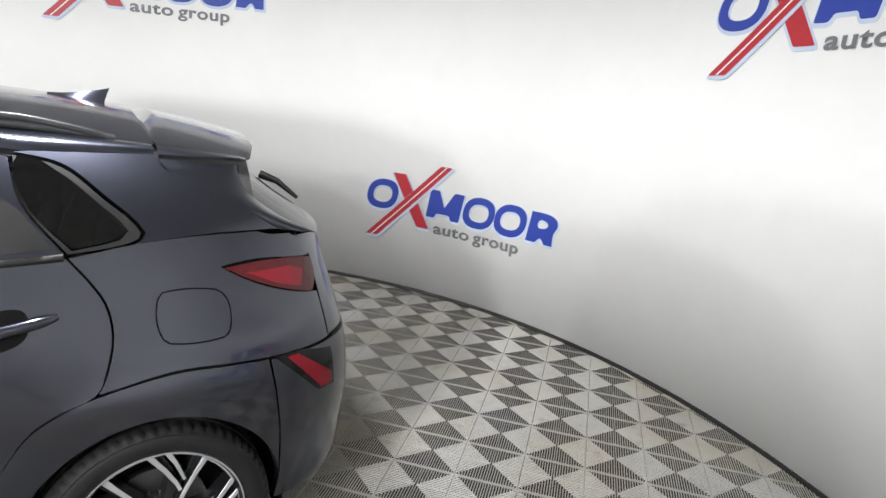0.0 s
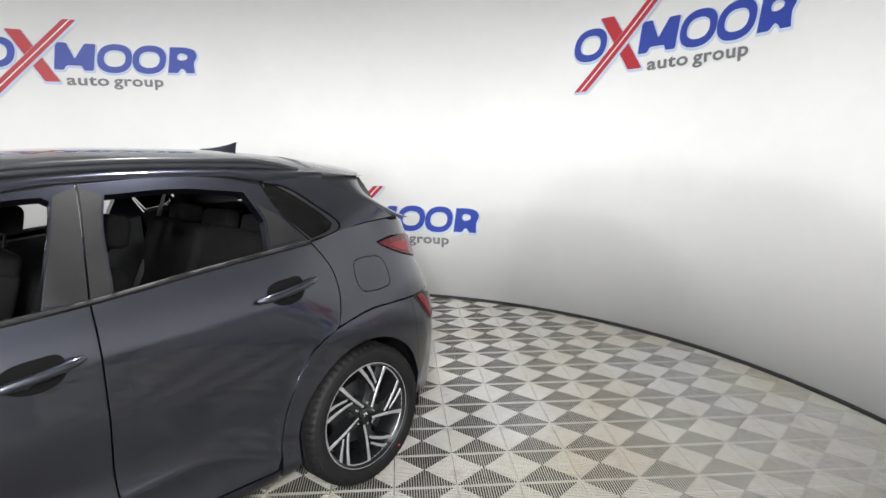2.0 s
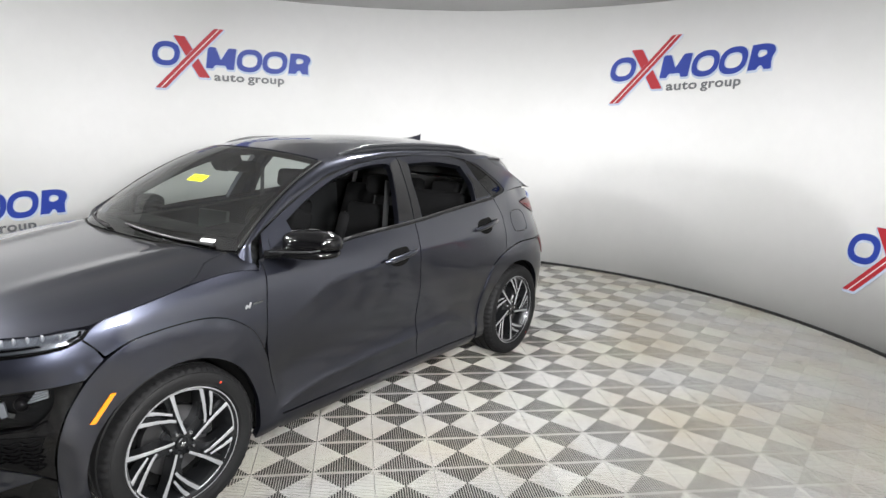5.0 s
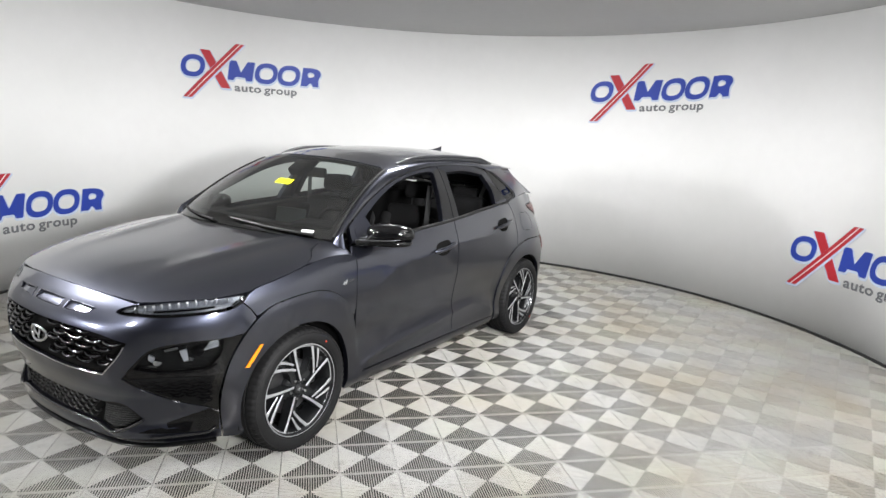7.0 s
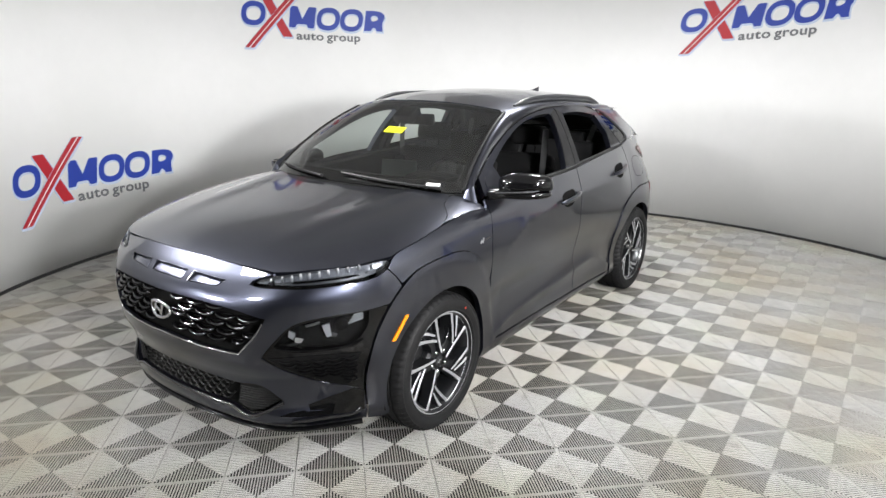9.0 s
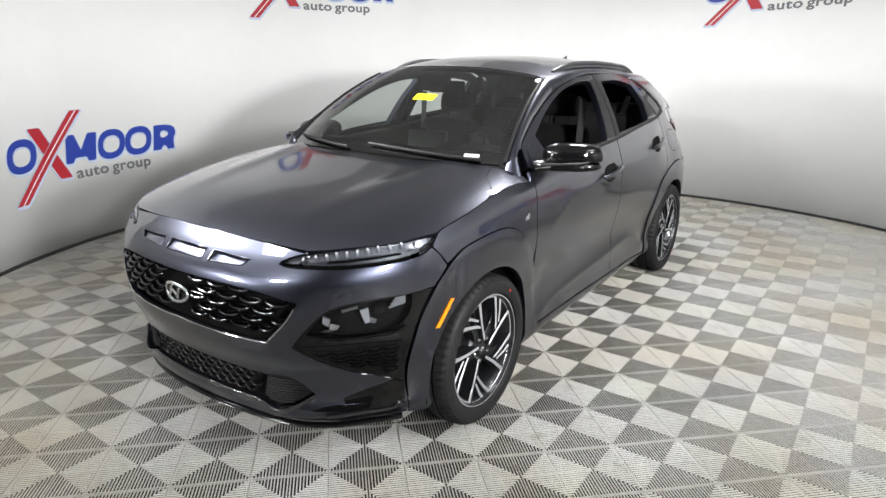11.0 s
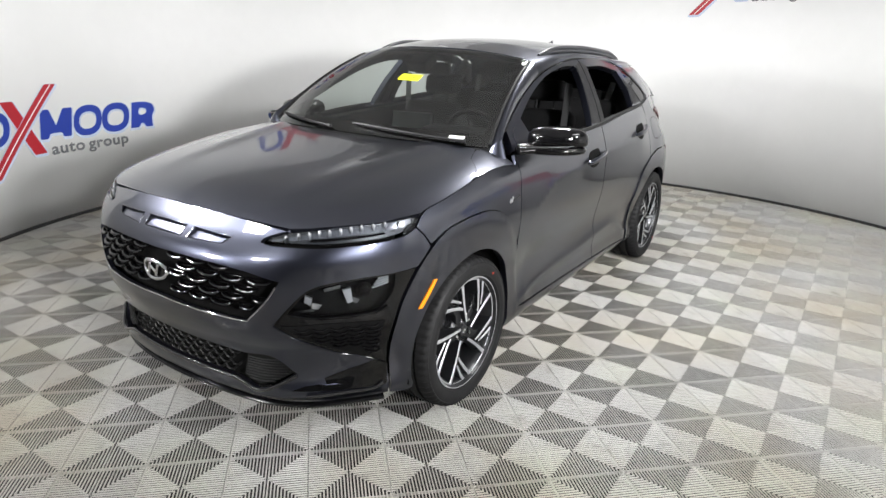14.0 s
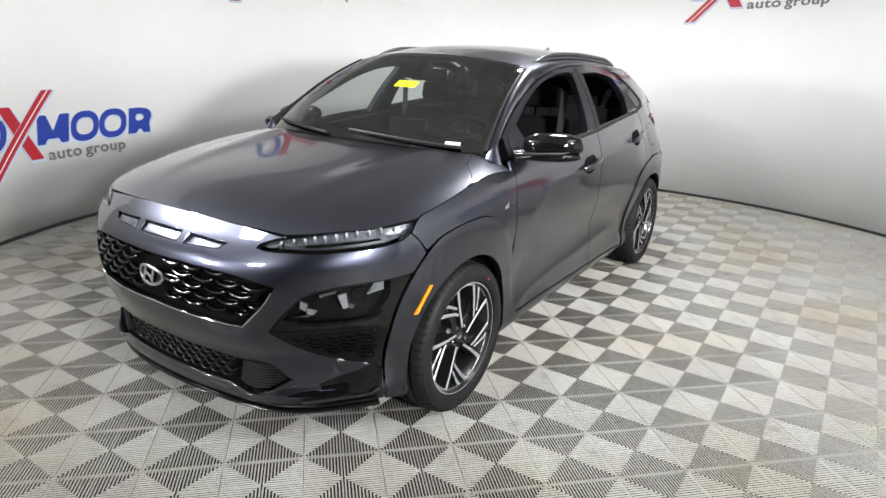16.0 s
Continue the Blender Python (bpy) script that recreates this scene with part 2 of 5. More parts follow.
def panel(name, outline, place, mat, parent=None, label="", holes=(), step=0.04, thick=0.012, gap=0.002, flip=False, eps=1e-3, ridges=()):
    """A sheet cut to an outline drawn on a curved surface, with holes, turned-in edges and the surface's own normals."""
    loops = [shrink(np.asarray(outline, float), gap)] + [shrink(np.asarray(h, float), -gap) for h in holes]
    pts, edges, base = [], [], 0
    for lp in loops:
        pts.append(lp)
        edges += [(base + i, base + (i + 1) % len(lp)) for i in range(len(lp))]
        base += len(lp)
    lo, hi = loops[0].min(0), loops[0].max(0)
    gx, gy = np.meshgrid(np.arange(lo[0] + step / 2, hi[0], step), np.arange(lo[1] + step / 2, hi[1], step))
    gx = gx + (np.arange(gx.shape[0]) % 2)[:, None] * step / 2
    g = np.stack([gx.ravel(), gy.ravel()], 1)
    if len(g):
        keep = within_outline(g, loops[0])
        for h in loops[1:]:
            keep &= ~within_outline(g, h)
        g = g[keep]
        for lp in loops:
            if len(g):
                g = g[near_line(g, lp) > step * 0.45]
        for line in ridges:
            inside = within_outline(line, loops[0]) & (near_line(line, loops[0]) > .004)
            line = line[inside]
            if len(line) > 1:
                if len(g):
                    g = g[np.hypot(*(g[:, None] - line[None]).transpose(2, 0, 1)).min(1) > step * .35]
                pts.append(line)
                edges += [(base + i, base + i + 1) for i in range(len(line) - 1)]
                base += len(line)
        pts.append(g)
    from mathutils.geometry import delaunay_2d_cdt
    allp = np.vstack(pts)
    v2, _, tris, *_ = delaunay_2d_cdt([Vector(p) for p in allp], edges, [], 0, 1e-6)
    v2 = np.array([tuple(v) for v in v2])
    tris = np.array([tuple(t) for t in tris if len(t) == 3])
    mid = v2[tris].mean(1)
    keep = within_outline(mid, loops[0])
    for h in loops[1:]:
        keep &= ~within_outline(mid, h)
    tris = tris[keep]
    p3 = place(v2[:, 0], v2[:, 1])
    du = place(v2[:, 0] + eps, v2[:, 1]) - place(v2[:, 0] - eps, v2[:, 1])
    dv = place(v2[:, 0], v2[:, 1] + eps) - place(v2[:, 0], v2[:, 1] - eps)
    nn = np.cross(du, dv)
    nn /= np.maximum(np.linalg.norm(nn, axis=1), 1e-12)[:, None]
    if flip:
        nn, tris = -nn, tris[:, ::-1]
    a = v2[tris]
    turn = (a[:, 1, 0] - a[:, 0, 0]) * (a[:, 2, 1] - a[:, 0, 1]) - (a[:, 1, 1] - a[:, 0, 1]) * (a[:, 2, 0] - a[:, 0, 0])
    wrong = (turn < 0) != flip
    tris[wrong] = tris[wrong][:, ::-1]
    verts, normals, faces = [p3], [nn], [tuple(t) for t in tris]
    if thick:
        count = {}
        for t in tris:
            for i in range(3):
                count[(t[i], t[(i + 1) % 3])] = 1
        rim = [(i, j) for (i, j) in count if (j, i) not in count]
        k = len(p3)
        for i, j in rim:
            q = np.array([p3[i], p3[j], p3[j] - nn[j] * thick, p3[i] - nn[i] * thick])
            verts.append(q)
            fn = np.cross(q[3] - q[0], q[1] - q[0])
            fn = fn / max(np.linalg.norm(fn), 1e-12)
            normals.append(np.repeat(fn[None], 4, 0))
            faces.append((k, k + 3, k + 2, k + 1))
            k += 4
    return link_mesh(name, np.vstack(verts), faces, mat, parent, label, True, np.vstack(normals))


def box(bm, x, y, z, at=None, bevel=0.0, segments=1):
    r = bmesh.ops.create_cube(bm, size=1, matrix=(at or Matrix()) @ Matrix.Diagonal((x, y, z, 1)))
    if bevel:
        es = list({e for v in r["verts"] for e in v.link_edges})
        bmesh.ops.bevel(bm, geom=es, offset=bevel, segments=segments, affect="EDGES", profile=0.6)
    return bm


def lathe(bm, profile, n=48, axis="y", closed=False):
    """Turns a profile of (radius, along) about an axis."""
    rows = []
    for i in range(n):
        a = 2 * math.pi * i / n
        c, s = math.cos(a), math.sin(a)
        rows.append([bm.verts.new((r * c, h, r * s) if axis == "y" else (r * c, r * s, h)) for r, h in profile])
    m = len(profile)
    for i in range(n):
        a, b = rows[i], rows[(i + 1) % n]
        for j in range(m if closed else m - 1):
            k = (j + 1) % m
            bm.faces.new((a[j], a[k], b[k], b[j]))
    return bm


def tube(bm, line, radius, n=8, flat=1.0):
    """A round bar along a line of points; flat squeezes it in height."""
    L = [Vector(p) for p in line]
    rings = []
    for i, p in enumerate(L):
        d = (L[min(i + 1, len(L) - 1)] - L[max(i - 1, 0)]).normalized()
        up = Vector((0, 0, 1)) if abs(d.z) < 0.9 else Vector((1, 0, 0))
        a = d.cross(up).normalized()
        b = a.cross(d)
        r = radius[i] if isinstance(radius, (list, tuple)) else radius
        rings.append([bm.verts.new(p + a * r * math.cos(2 * math.pi * k / n) + b * r * flat * math.sin(2 * math.pi * k / n)) for k in range(n)])
    for r0, r1 in zip(rings, rings[1:]):
        for k in range(n):
            bm.faces.new((r0[k], r0[(k + 1) % n], r1[(k + 1) % n], r1[k]))
    bm.faces.new(rings[0][::-1]), bm.faces.new(rings[-1])
    bmesh.ops.recalc_face_normals(bm, faces=bm.faces)
    return bm


def sheet(name, place, us, vs, mat, parent=None, label="", flip=False, thick=0.0):
    """A grid laid on a curved surface, smooth, with an underside where thick is given."""
    U, V = np.meshgrid(us, vs, indexing="ij")
    e = 1e-3
    p = place(U.ravel(), V.ravel())
    du = place(U.ravel() + e, V.ravel()) - place(U.ravel() - e, V.ravel())
    dv = place(U.ravel(), V.ravel() + e) - place(U.ravel(), V.ravel() - e)
    nn = np.cross(du, dv)
    nn /= np.maximum(np.linalg.norm(nn, axis=1), 1e-12)[:, None]
    if flip:
        nn = -nn
    m, k = len(vs), len(p)
    faces = [(i * m + j, (i + 1) * m + j, (i + 1) * m + j + 1, i * m + j + 1) for i in range(len(us) - 1) for j in range(m - 1)]
    if flip:
        faces = [f[::-1] for f in faces]
    verts, normals = p, nn
    if thick:
        rim = [i * m for i in range(len(us))] + [(len(us) - 1) * m + j for j in range(1, m)] + [i * m + m - 1 for i in range(len(us) - 2, -1, -1)] + [j for j in range(m - 2, 0, -1)]
        verts = np.vstack([p, p - nn * thick])
        normals = np.vstack([nn, -nn])
        faces += [tuple(k + i for i in f[::-1]) for f in faces]
        rimf = [(a, b, k + b, k + a) for a, b in zip(rim, rim[1:] + rim[:1])]
        faces += [f[::-1] for f in rimf] if not flip else rimf
    return link_mesh(name, verts, faces, mat, parent, label, True, normals)


# ---- shape of the car body: x ahead, y to its left, z up, origin on the floor between the axles ----
def slopes(X, Y):
    h = np.diff(X, axis=-1)
    d = np.diff(Y, axis=-1) / h
    m = np.zeros_like(Y)
    a, b = d[..., :-1], d[..., 1:]
    w1, w2 = 2 * h[..., 1:] + h[..., :-1], h[..., 1:] + 2 * h[..., :-1]
    ok = a * b > 0
    m[..., 1:-1] = np.where(ok, (w1 + w2) / np.where(ok, w1 / np.where(ok, a, 1) + w2 / np.where(ok, b, 1), 1), 0)
    m[..., 0], m[..., -1] = d[..., 0], d[..., -1]
    return m


def smooth_at(X, Y, q):
    """A smooth, never overshooting curve through (X, Y), read at q; the last axis of X and Y runs along the curve."""
    q = np.asarray(q, float)
    X = np.broadcast_to(np.asarray(X, float), q.shape + (np.shape(X)[-1],))
    Y = np.broadcast_to(np.asarray(Y, float), X.shape)
    m = slopes(X, Y)
    k = np.clip((X <= q[..., None]).sum(-1) - 1, 0, X.shape[-1] - 2)[..., None]
    def get(A, j):
        return np.take_along_axis(A, j, -1)[..., 0]
    x0, x1, y0, y1, m0, m1 = get(X, k), get(X, k + 1), get(Y, k), get(Y, k + 1), get(m, k), get(m, k + 1)
    h = x1 - x0
    t = np.clip((q - x0) / h, -0.6, 1.6)
    inside = (2 * t**3 - 3 * t**2 + 1) * y0 + (t**3 - 2 * t**2 + t) * h * m0 + (3 * t**2 - 2 * t**3) * y1 + (t**3 - t**2) * h * m1
    return np.where(t < 0, y0 + m0 * t * h, np.where(t > 1, y1 + m1 * (t - 1) * h, inside))


OUTLINE = [(2.165, 0), (2.15, 0.25), (2.10, 0.48), (2.015, 0.645), (1.90, 0.755), (1.74, 0.838), (1.50, 0.885), (1.15, 0.892), (0.6, 0.888), (0.0, 0.888),
           (-0.6, 0.888), (-1.15, 0.892), (-1.5, 0.885), (-1.76, 0.832), (-1.91, 0.73), (-2.0, 0.58), (-2.04, 0.35), (-2.05, 0.0)]


def dense_outline():
    P = np.array(OUTLINE, float)
    full = np.vstack([P[1] * (1, -1), P, P[-2] * (1, -1)])
    out = []
    for i in range(1, len(full) - 2):
        p0, p1, p2, p3 = full[i - 1:i + 3]
        t = np.linspace(0, 1, 24, endpoint=False)[:, None]
        out.append(0.5 * (2 * p1 + (p2 - p0) * t + (2 * p0 - 5 * p1 + 4 * p2 - p3) * t**2 + (3 * p1 - p0 - 3 * p2 + p3) * t**3))
    out = np.vstack(out + [P[-1:]])
    s = np.concatenate([[0], np.cumsum(np.hypot(*np.diff(out, axis=0).T))])
    return s, out


RING_S, RING = dense_outline()


def s_of(x=None, y=None):
    """The way round the outline from the nose to the place at x on the flank, or at y on the nose or (negative) the tail."""
    if x is not None:
        return float(np.interp(-x, -RING[:, 0], RING_S))
    half = len(RING_S) // 2
    return float(np.interp(y, RING[:half, 1], RING_S[:half])) if y >= 0 else float(RING_S[-1] - np.interp(-y, RING[half:, 1][::-1], (RING_S[-1] - RING_S[half:])[::-1]))


# heights and insets from the outline, from the lower edge to the upper one, at stations round the car
STATIONS = [
    (0.0, (.20, .10), (.24, .045), (.30, .050), (.42, .035), (.50, .012), (.69, .0), (.752, .006), (.84, .070), (.895, .125)),
    (s_of(y=.48), (.20, .09), (.24, .045), (.30, .058), (.42, .045), (.50, .01), (.69, .0), (.752, .010), (.84, .066), (.893, .12)),
    (s_of(y=.72), (.21, .095), (.25, .068), (.30, .09), (.42, .070), (.52, .03), (.69, .024), (.778, .018), (.86, .048), (.92, .10)),
    (s_of(x=1.62), (.22, .03), (.28, .015), (.34, .01), (.44, .008), (.55, .005), (.66, .004), (.78, .006), (.87, .018), (.945, .052)),
    (s_of(x=1.30), (.24, .02), (.28, .015), (.34, .01), (.44, .008), (.55, .005), (.70, .0), (.80, .004), (.92, .022), (1.0, .058)),
    (s_of(x=0.90), (.19, .06), (.26, .025), (.36, .03), (.48, .03), (.62, .012), (.75, .0), (.88, .012), (.97, .03), (1.045, .075)),
    (s_of(x=0.0), (.19, .07), (.26, .03), (.36, .045), (.48, .045), (.62, .018), (.76, .0), (.88, .0), (.97, .012), (1.10, .055)),
    (s_of(x=-0.9), (.19, .07), (.26, .03), (.36, .04), (.48, .03), (.60, .01), (.74, .0), (.88, .008), (.98, .025), (1.165, .09)),
    (s_of(x=-1.3), (.22, .03), (.28, .02), (.36, .015), (.48, .008), (.60, .0), (.74, .0), (.88, .03), (.98, .065), (1.20, .125)),
    (s_of(x=-1.6), (.25, .03), (.30, .02), (.36, .015), (.48, .008), (.60, .0), (.74, .004), (.88, .025), (.98, .07), (1.21, .17)),
    (s_of(y=-.73), (.28, .05), (.32, .03), (.38, .02), (.48, .01), (.60, .0), (.74, .01), (.88, .05), (.98, .09), (1.21, .17)),
    (s_of(y=-.01) + .01, (.28, .06), (.32, .03), (.38, .02), (.48, .005), (.60, .0), (.74, .02), (.88, .05), (.98, .07), (1.21, .14)),
]
STA_S = np.array([r[0] for r in STATIONS])
STA_Z = np.array([[p[0] for p in r[1:]] for r in STATIONS]).T
STA_D = np.array([[p[1] for p in r[1:]] for r in STATIONS]).T


def arch_edge(front, ang):
    """Outer radius of the arch trims about the axle, by the angle from ahead (degrees)."""
    return np.interp(ang, [-40, 0, 40, 60, 90, 118, 145, 175, 215], [.60, .60, .590, .555, .525, .53, .49, .48, .52]) if front else \
        np.interp(ang, [-40, 0, 40, 60, 90, 118, 145, 175, 215], [.47, .465, .49, .50, .50, .545, .58, .42, .42])


def flare(x, z):
    """How far the wheel arch trims stand out."""
    g = 0
    for front, xc in ((True, 1.3), (False, -1.3)):
        rx, rz = (x - xc), (z - 0.335)
        r, ang = np.sqrt(rx**2 + rz**2), np.degrees(np.arctan2(rz, rx))
        ang = np.where(ang < -90, ang + 360, ang)
        g = g + 0.004 / (1 + np.exp(np.clip((r - arch_edge(front, ang) + .012) / 0.006, -50, 50))) * np.clip((1.9 - np.abs(x)) / .15, 0, 1)
    return g


CREASE = ((-.90, .30), (-.84, .315), (-.75, .352), (-.62, .408), (-.47, .438), (-.25, .425), (0.0, .405), (.30, .392), (.60, .370), (.76, .338), (.84, .30))


def crease_height(x):
    """Height of the sharp fold along the lower doors."""
    return smooth_at([p[0] for p in CREASE], [p[1] for p in CREASE], x)


def fold(x, z):
    """How far the doors' folds stand out: the sharp lower one, and the soft shoulder under the windows."""
    along = np.clip((x + .90) / .12, 0, 1) * np.clip((.86 - x) / .12, 0, 1)
    d = z - crease_height(x)
    low = .019 * np.where(d > 0, np.exp(-np.maximum(d, 0) / .050), np.exp(-np.maximum(-d, 0) / .10)) - .006 * np.exp(-((d - .17) / .09)**2)
    shoulder = .007 * np.exp(-np.abs(z - np.interp(x, [-1.0, -.2, .5, .75], [.965, .945, .885, .76])) / .035) * np.clip((x + 1.15) / .3, 0, 1) * np.clip((.80 - x) / .3, 0, 1)
    return low * along + shoulder


def lower(sv, z, out=0.0):
    """The flanks, nose and tail below the windows. sv is negative on the car's right."""
    sv, z = np.broadcast_arrays(np.asarray(sv, float), np.asarray(z, float))
    s = np.abs(sv)
    zl = np.stack([smooth_at(STA_S, r, s) for r in STA_Z], -1)
    dl = np.stack([smooth_at(STA_S, r, s) for r in STA_D], -1)
    d = smooth_at(zl, dl, z)
    x, y = np.interp(s, RING_S, RING[:, 0]), np.interp(s, RING_S, RING[:, 1])
    tx, ty = np.clip(x, -1.25, 1.30) * 1.0, np.zeros_like(x)
    vx, vy = tx - x, ty - y
    n = np.maximum(np.hypot(vx, vy), 1e-6)
    d = d - out - flare(x, z) - fold(x, z)
    x, y = x + vx / n * d, y + vy / n * d
    return np.stack([x, np.where(sv < 0, -y, y), z], -1)


ROOF_X = [-1.80, -1.6, -1.4, -1.2, -0.9, -0.4, 0.0, 0.36]
def roof_mid(x):
    return smooth_at(ROOF_X, [1.425, 1.468, 1.502, 1.528, 1.552, 1.566, 1.551, 1.500], x)
def roof_edge(x):
    """Half width and height of the roof's edge."""
    return (smooth_at([-1.80, -1.4, -0.9, -0.4, 0.0, 0.27, 0.9], [.545, .565, .585, .60, .60, .585, .50], x),
            smooth_at([-1.80, -1.4, -0.9, -0.4, 0.0, 0.27, 0.9], [1.375, 1.425, 1.462, 1.48, 1.472, 1.445, 1.33], x))
def roof(x, y, out=0.0):
    x, y = np.broadcast_arrays(np.asarray(x, float), np.asarray(y, float))
    ye, ze = roof_edge(x)
    zc = roof_mid(x)
    return np.stack([x, y, zc - (zc - ze) * np.abs(y / ye)**2.6 + out], -1)


def belt(x):
    """Half width and height of the line under the windows."""
    return (smooth_at([-1.95, -1.75, -1.3, -0.9, 0.0, 0.9], [.575, .66, .768, .800, .834, .815], x), smooth_at([-1.95, -1.75, -1.3, -0.9, 0.0, 0.9], [1.20, 1.198, 1.19, 1.150, 1.083, 1.033], x))
def house(x, z, out=0.0, side=1):
    """The flank of the cabin above the belt line."""
    x, z = np.broadcast_arrays(np.asarray(x, float), np.asarray(z, float))
    (yb, zb), (yr, zr) = belt(x), roof_edge(x)
    t = (z - zb) / (zr - zb)
    y = yb + (yr - yb) * t + 0.022 * 4 * t * (1 - t) + out
    return np.stack([x, y * side, z], -1)


HOOD_POINTS = np.array([(2.03, 0, .902), (1.95, 0, .937), (1.85, 0, .965), (1.6, 0, 1.014), (1.3, 0, 1.054), (1.1, 0, 1.082), (2.005, .40, .890), (1.9, .4, .937), (1.6, .4, 1.004), (1.3, .4, 1.048), (1.08, .4, 1.080),
                        (1.985, .55, .876), (1.9, .55, .920), (1.6, .55, .994), (1.3, .55, 1.040), (1.03, .55, 1.073), (1.873, .685, .902), (1.6, .685, .974), (1.3, .685, 1.026), (.95, .685, 1.062),
                        (1.62, .82, .919), (1.4, .834, .973), (1.16, .818, 1.008)])


def hood_basis(x, y):
    return np.stack([(x - 1.5)**i * y**j for i in range(5) for j in (0, 2, 4, 6) if i + j < 8], -1)


HOOD_FIT = np.linalg.solve(hood_basis(HOOD_POINTS[:, 0], HOOD_POINTS[:, 1]).T @ hood_basis(HOOD_POINTS[:, 0], HOOD_POINTS[:, 1]) + 1e-4 * np.eye(hood_basis(1.0, 1.0).shape[-1]),
                           hood_basis(HOOD_POINTS[:, 0], HOOD_POINTS[:, 1]).T @ HOOD_POINTS[:, 2])


def hood_top(x, y, out=0.0):
    x, y = np.broadcast_arrays(np.asarray(x, float), np.asarray(y, float))
    crease = 0.009 * np.exp(-((np.abs(y) - (.50 - .12 * (x - 1))) / .07)**2) * np.clip((1.95 - x) / .5, 0, 1)
    return np.stack([x, y, hood_basis(x, y) @ HOOD_FIT + crease + out], -1)


def screen(u, v, out=0.0):
    """The windscreen: u from -1 to 1 across, v from 0 at the cowl to 1 at the roof."""
    u, v = np.broadcast_arrays(np.asarray(u, float), np.asarray(v, float))
    a = np.abs(u)
    x0, z0, y0 = 1.10 - .20 * a**2.8, 1.088 - .018 * a**2.4, .715 * u
    x1, z1, y1 = .37 - .10 * a**2.8, 1.496 - .048 * a**2.8, .575 * u
    b = 4 * v * (1 - v)
    return np.stack([x0 + (x1 - x0) * v + .025 * b + .55 * out, y0 + (y1 - y0) * v, z0 + (z1 - z0) * v + .030 * b + .83 * out], -1)

# ---- the round booth ----
CX, CY, RADIUS, HIGH = -0.345, 0.40, 3.93, 2.97
ARC_FROM, ARC_TO = math.radians(72), math.radians(310)


def on_wall(u, v, off=0.0):
    """u: metres along the wall, growing to the right as seen from inside, from due back; v: height."""
    u, v = np.broadcast_arrays(np.asarray(u, float), np.asarray(v, float))
    a = math.pi - u / RADIUS
    return np.stack([CX + (RADIUS - off) * np.cos(a), CY + (RADIUS - off) * np.sin(a), v], -1)


def wall_sheet(name, line, low, high, thick, mat, label, kind="structure"):
    """An upright wall of some thickness along a line in plan; its inner face is on the line, the thickness lies to the right of the way."""
    L = np.array(line)
    d = np.gradient(L, axis=0)
    nrm = np.stack([d[:, 1], -d[:, 0]], 1) / np.hypot(*d.T)[:, None]
    O = L + nrm * thick
    verts = [(*p, z) for z in (low, high) for p in L] + [(*p, z) for z in (low, high) for p in O]
    n, faces = len(L), []
    for i in range(n - 1):
        faces += [(i, i + n, i + n + 1, i + 1), (2 * n + i, 2 * n + i + 1, 3 * n + i + 1, 3 * n + i), (n + i, 3 * n + i, 3 * n + i + 1, n + i + 1), (i, i + 1, 2 * n + i + 1, 2 * n + i)]
    faces += [(0, 2 * n, 3 * n, n), (n - 1, 2 * n - 1, 4 * n - 1, 3 * n - 1)]
    ob = link_mesh(name, verts, faces, mat, None, "", True)
    me = ob.data
    for p in me.polygons:
        p.use_smooth = abs(p.normal.z) < 0.1
    return tagged(ob, label, "wall", "", kind)


arc = [(CX + RADIUS * math.cos(a), CY + RADIUS * math.sin(a)) for a in np.linspace(ARC_FROM, ARC_TO, 190)]
wall_sheet("wall_round", arc, 0.027, HIGH, 0.06, WALL, "curved white fabric wall round the booth")
wall_sheet("baseboard", [(CX + (RADIUS - 0.004) * math.cos(a), CY + (RADIUS - 0.004) * math.sin(a)) for a in np.linspace(ARC_FROM, ARC_TO, 190)], -0.012, 0.026, 0.05, BLACK_TRIM, "black strip between curved wall and floor")
tagged(bpy.data.objects["baseboard"], "", "baseboard")
A0, A1 = arc[0], arc[-1]
# unseen hall walls, added for bounced light and reflections in the car
wall_sheet("wall_east", [(7.2, 7.4), (2.0, 7.4), (A0[0] - 0.03, 7.4)], -0.012, HIGH, 0.06, HALL, "unseen white wall added behind the open side")
# front and back ones are greyed to keep the bumper's reflections dark
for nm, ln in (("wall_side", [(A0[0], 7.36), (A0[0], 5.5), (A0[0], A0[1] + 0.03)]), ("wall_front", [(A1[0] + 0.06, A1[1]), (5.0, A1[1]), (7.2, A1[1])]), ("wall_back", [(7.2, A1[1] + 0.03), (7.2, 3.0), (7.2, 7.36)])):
    wall_sheet(nm, ln, -0.012, HIGH, 0.06, HALL if nm == "wall_side" else HALL_SHADED, "unseen white side wall added beside the booth" if nm == "wall_side" else "unseen wall added behind the open side, greyed as if unlit")
bm = bmesh.new()
box(bm, 13, 13, 0.08, pose(1.6, 1.6, HIGH + 0.042))
tagged(part("ceiling", bm, CEILING), "matt grey ceiling over the booth", "ceiling", "", "structure")
bm = bmesh.new()
box(bm, 13, 13, 0.1, pose(1.6, 1.6, -0.064))
tagged(part("ground", bm, SUBFLOOR), "black floor under the ribbed tiles", "floor", "", "structure")

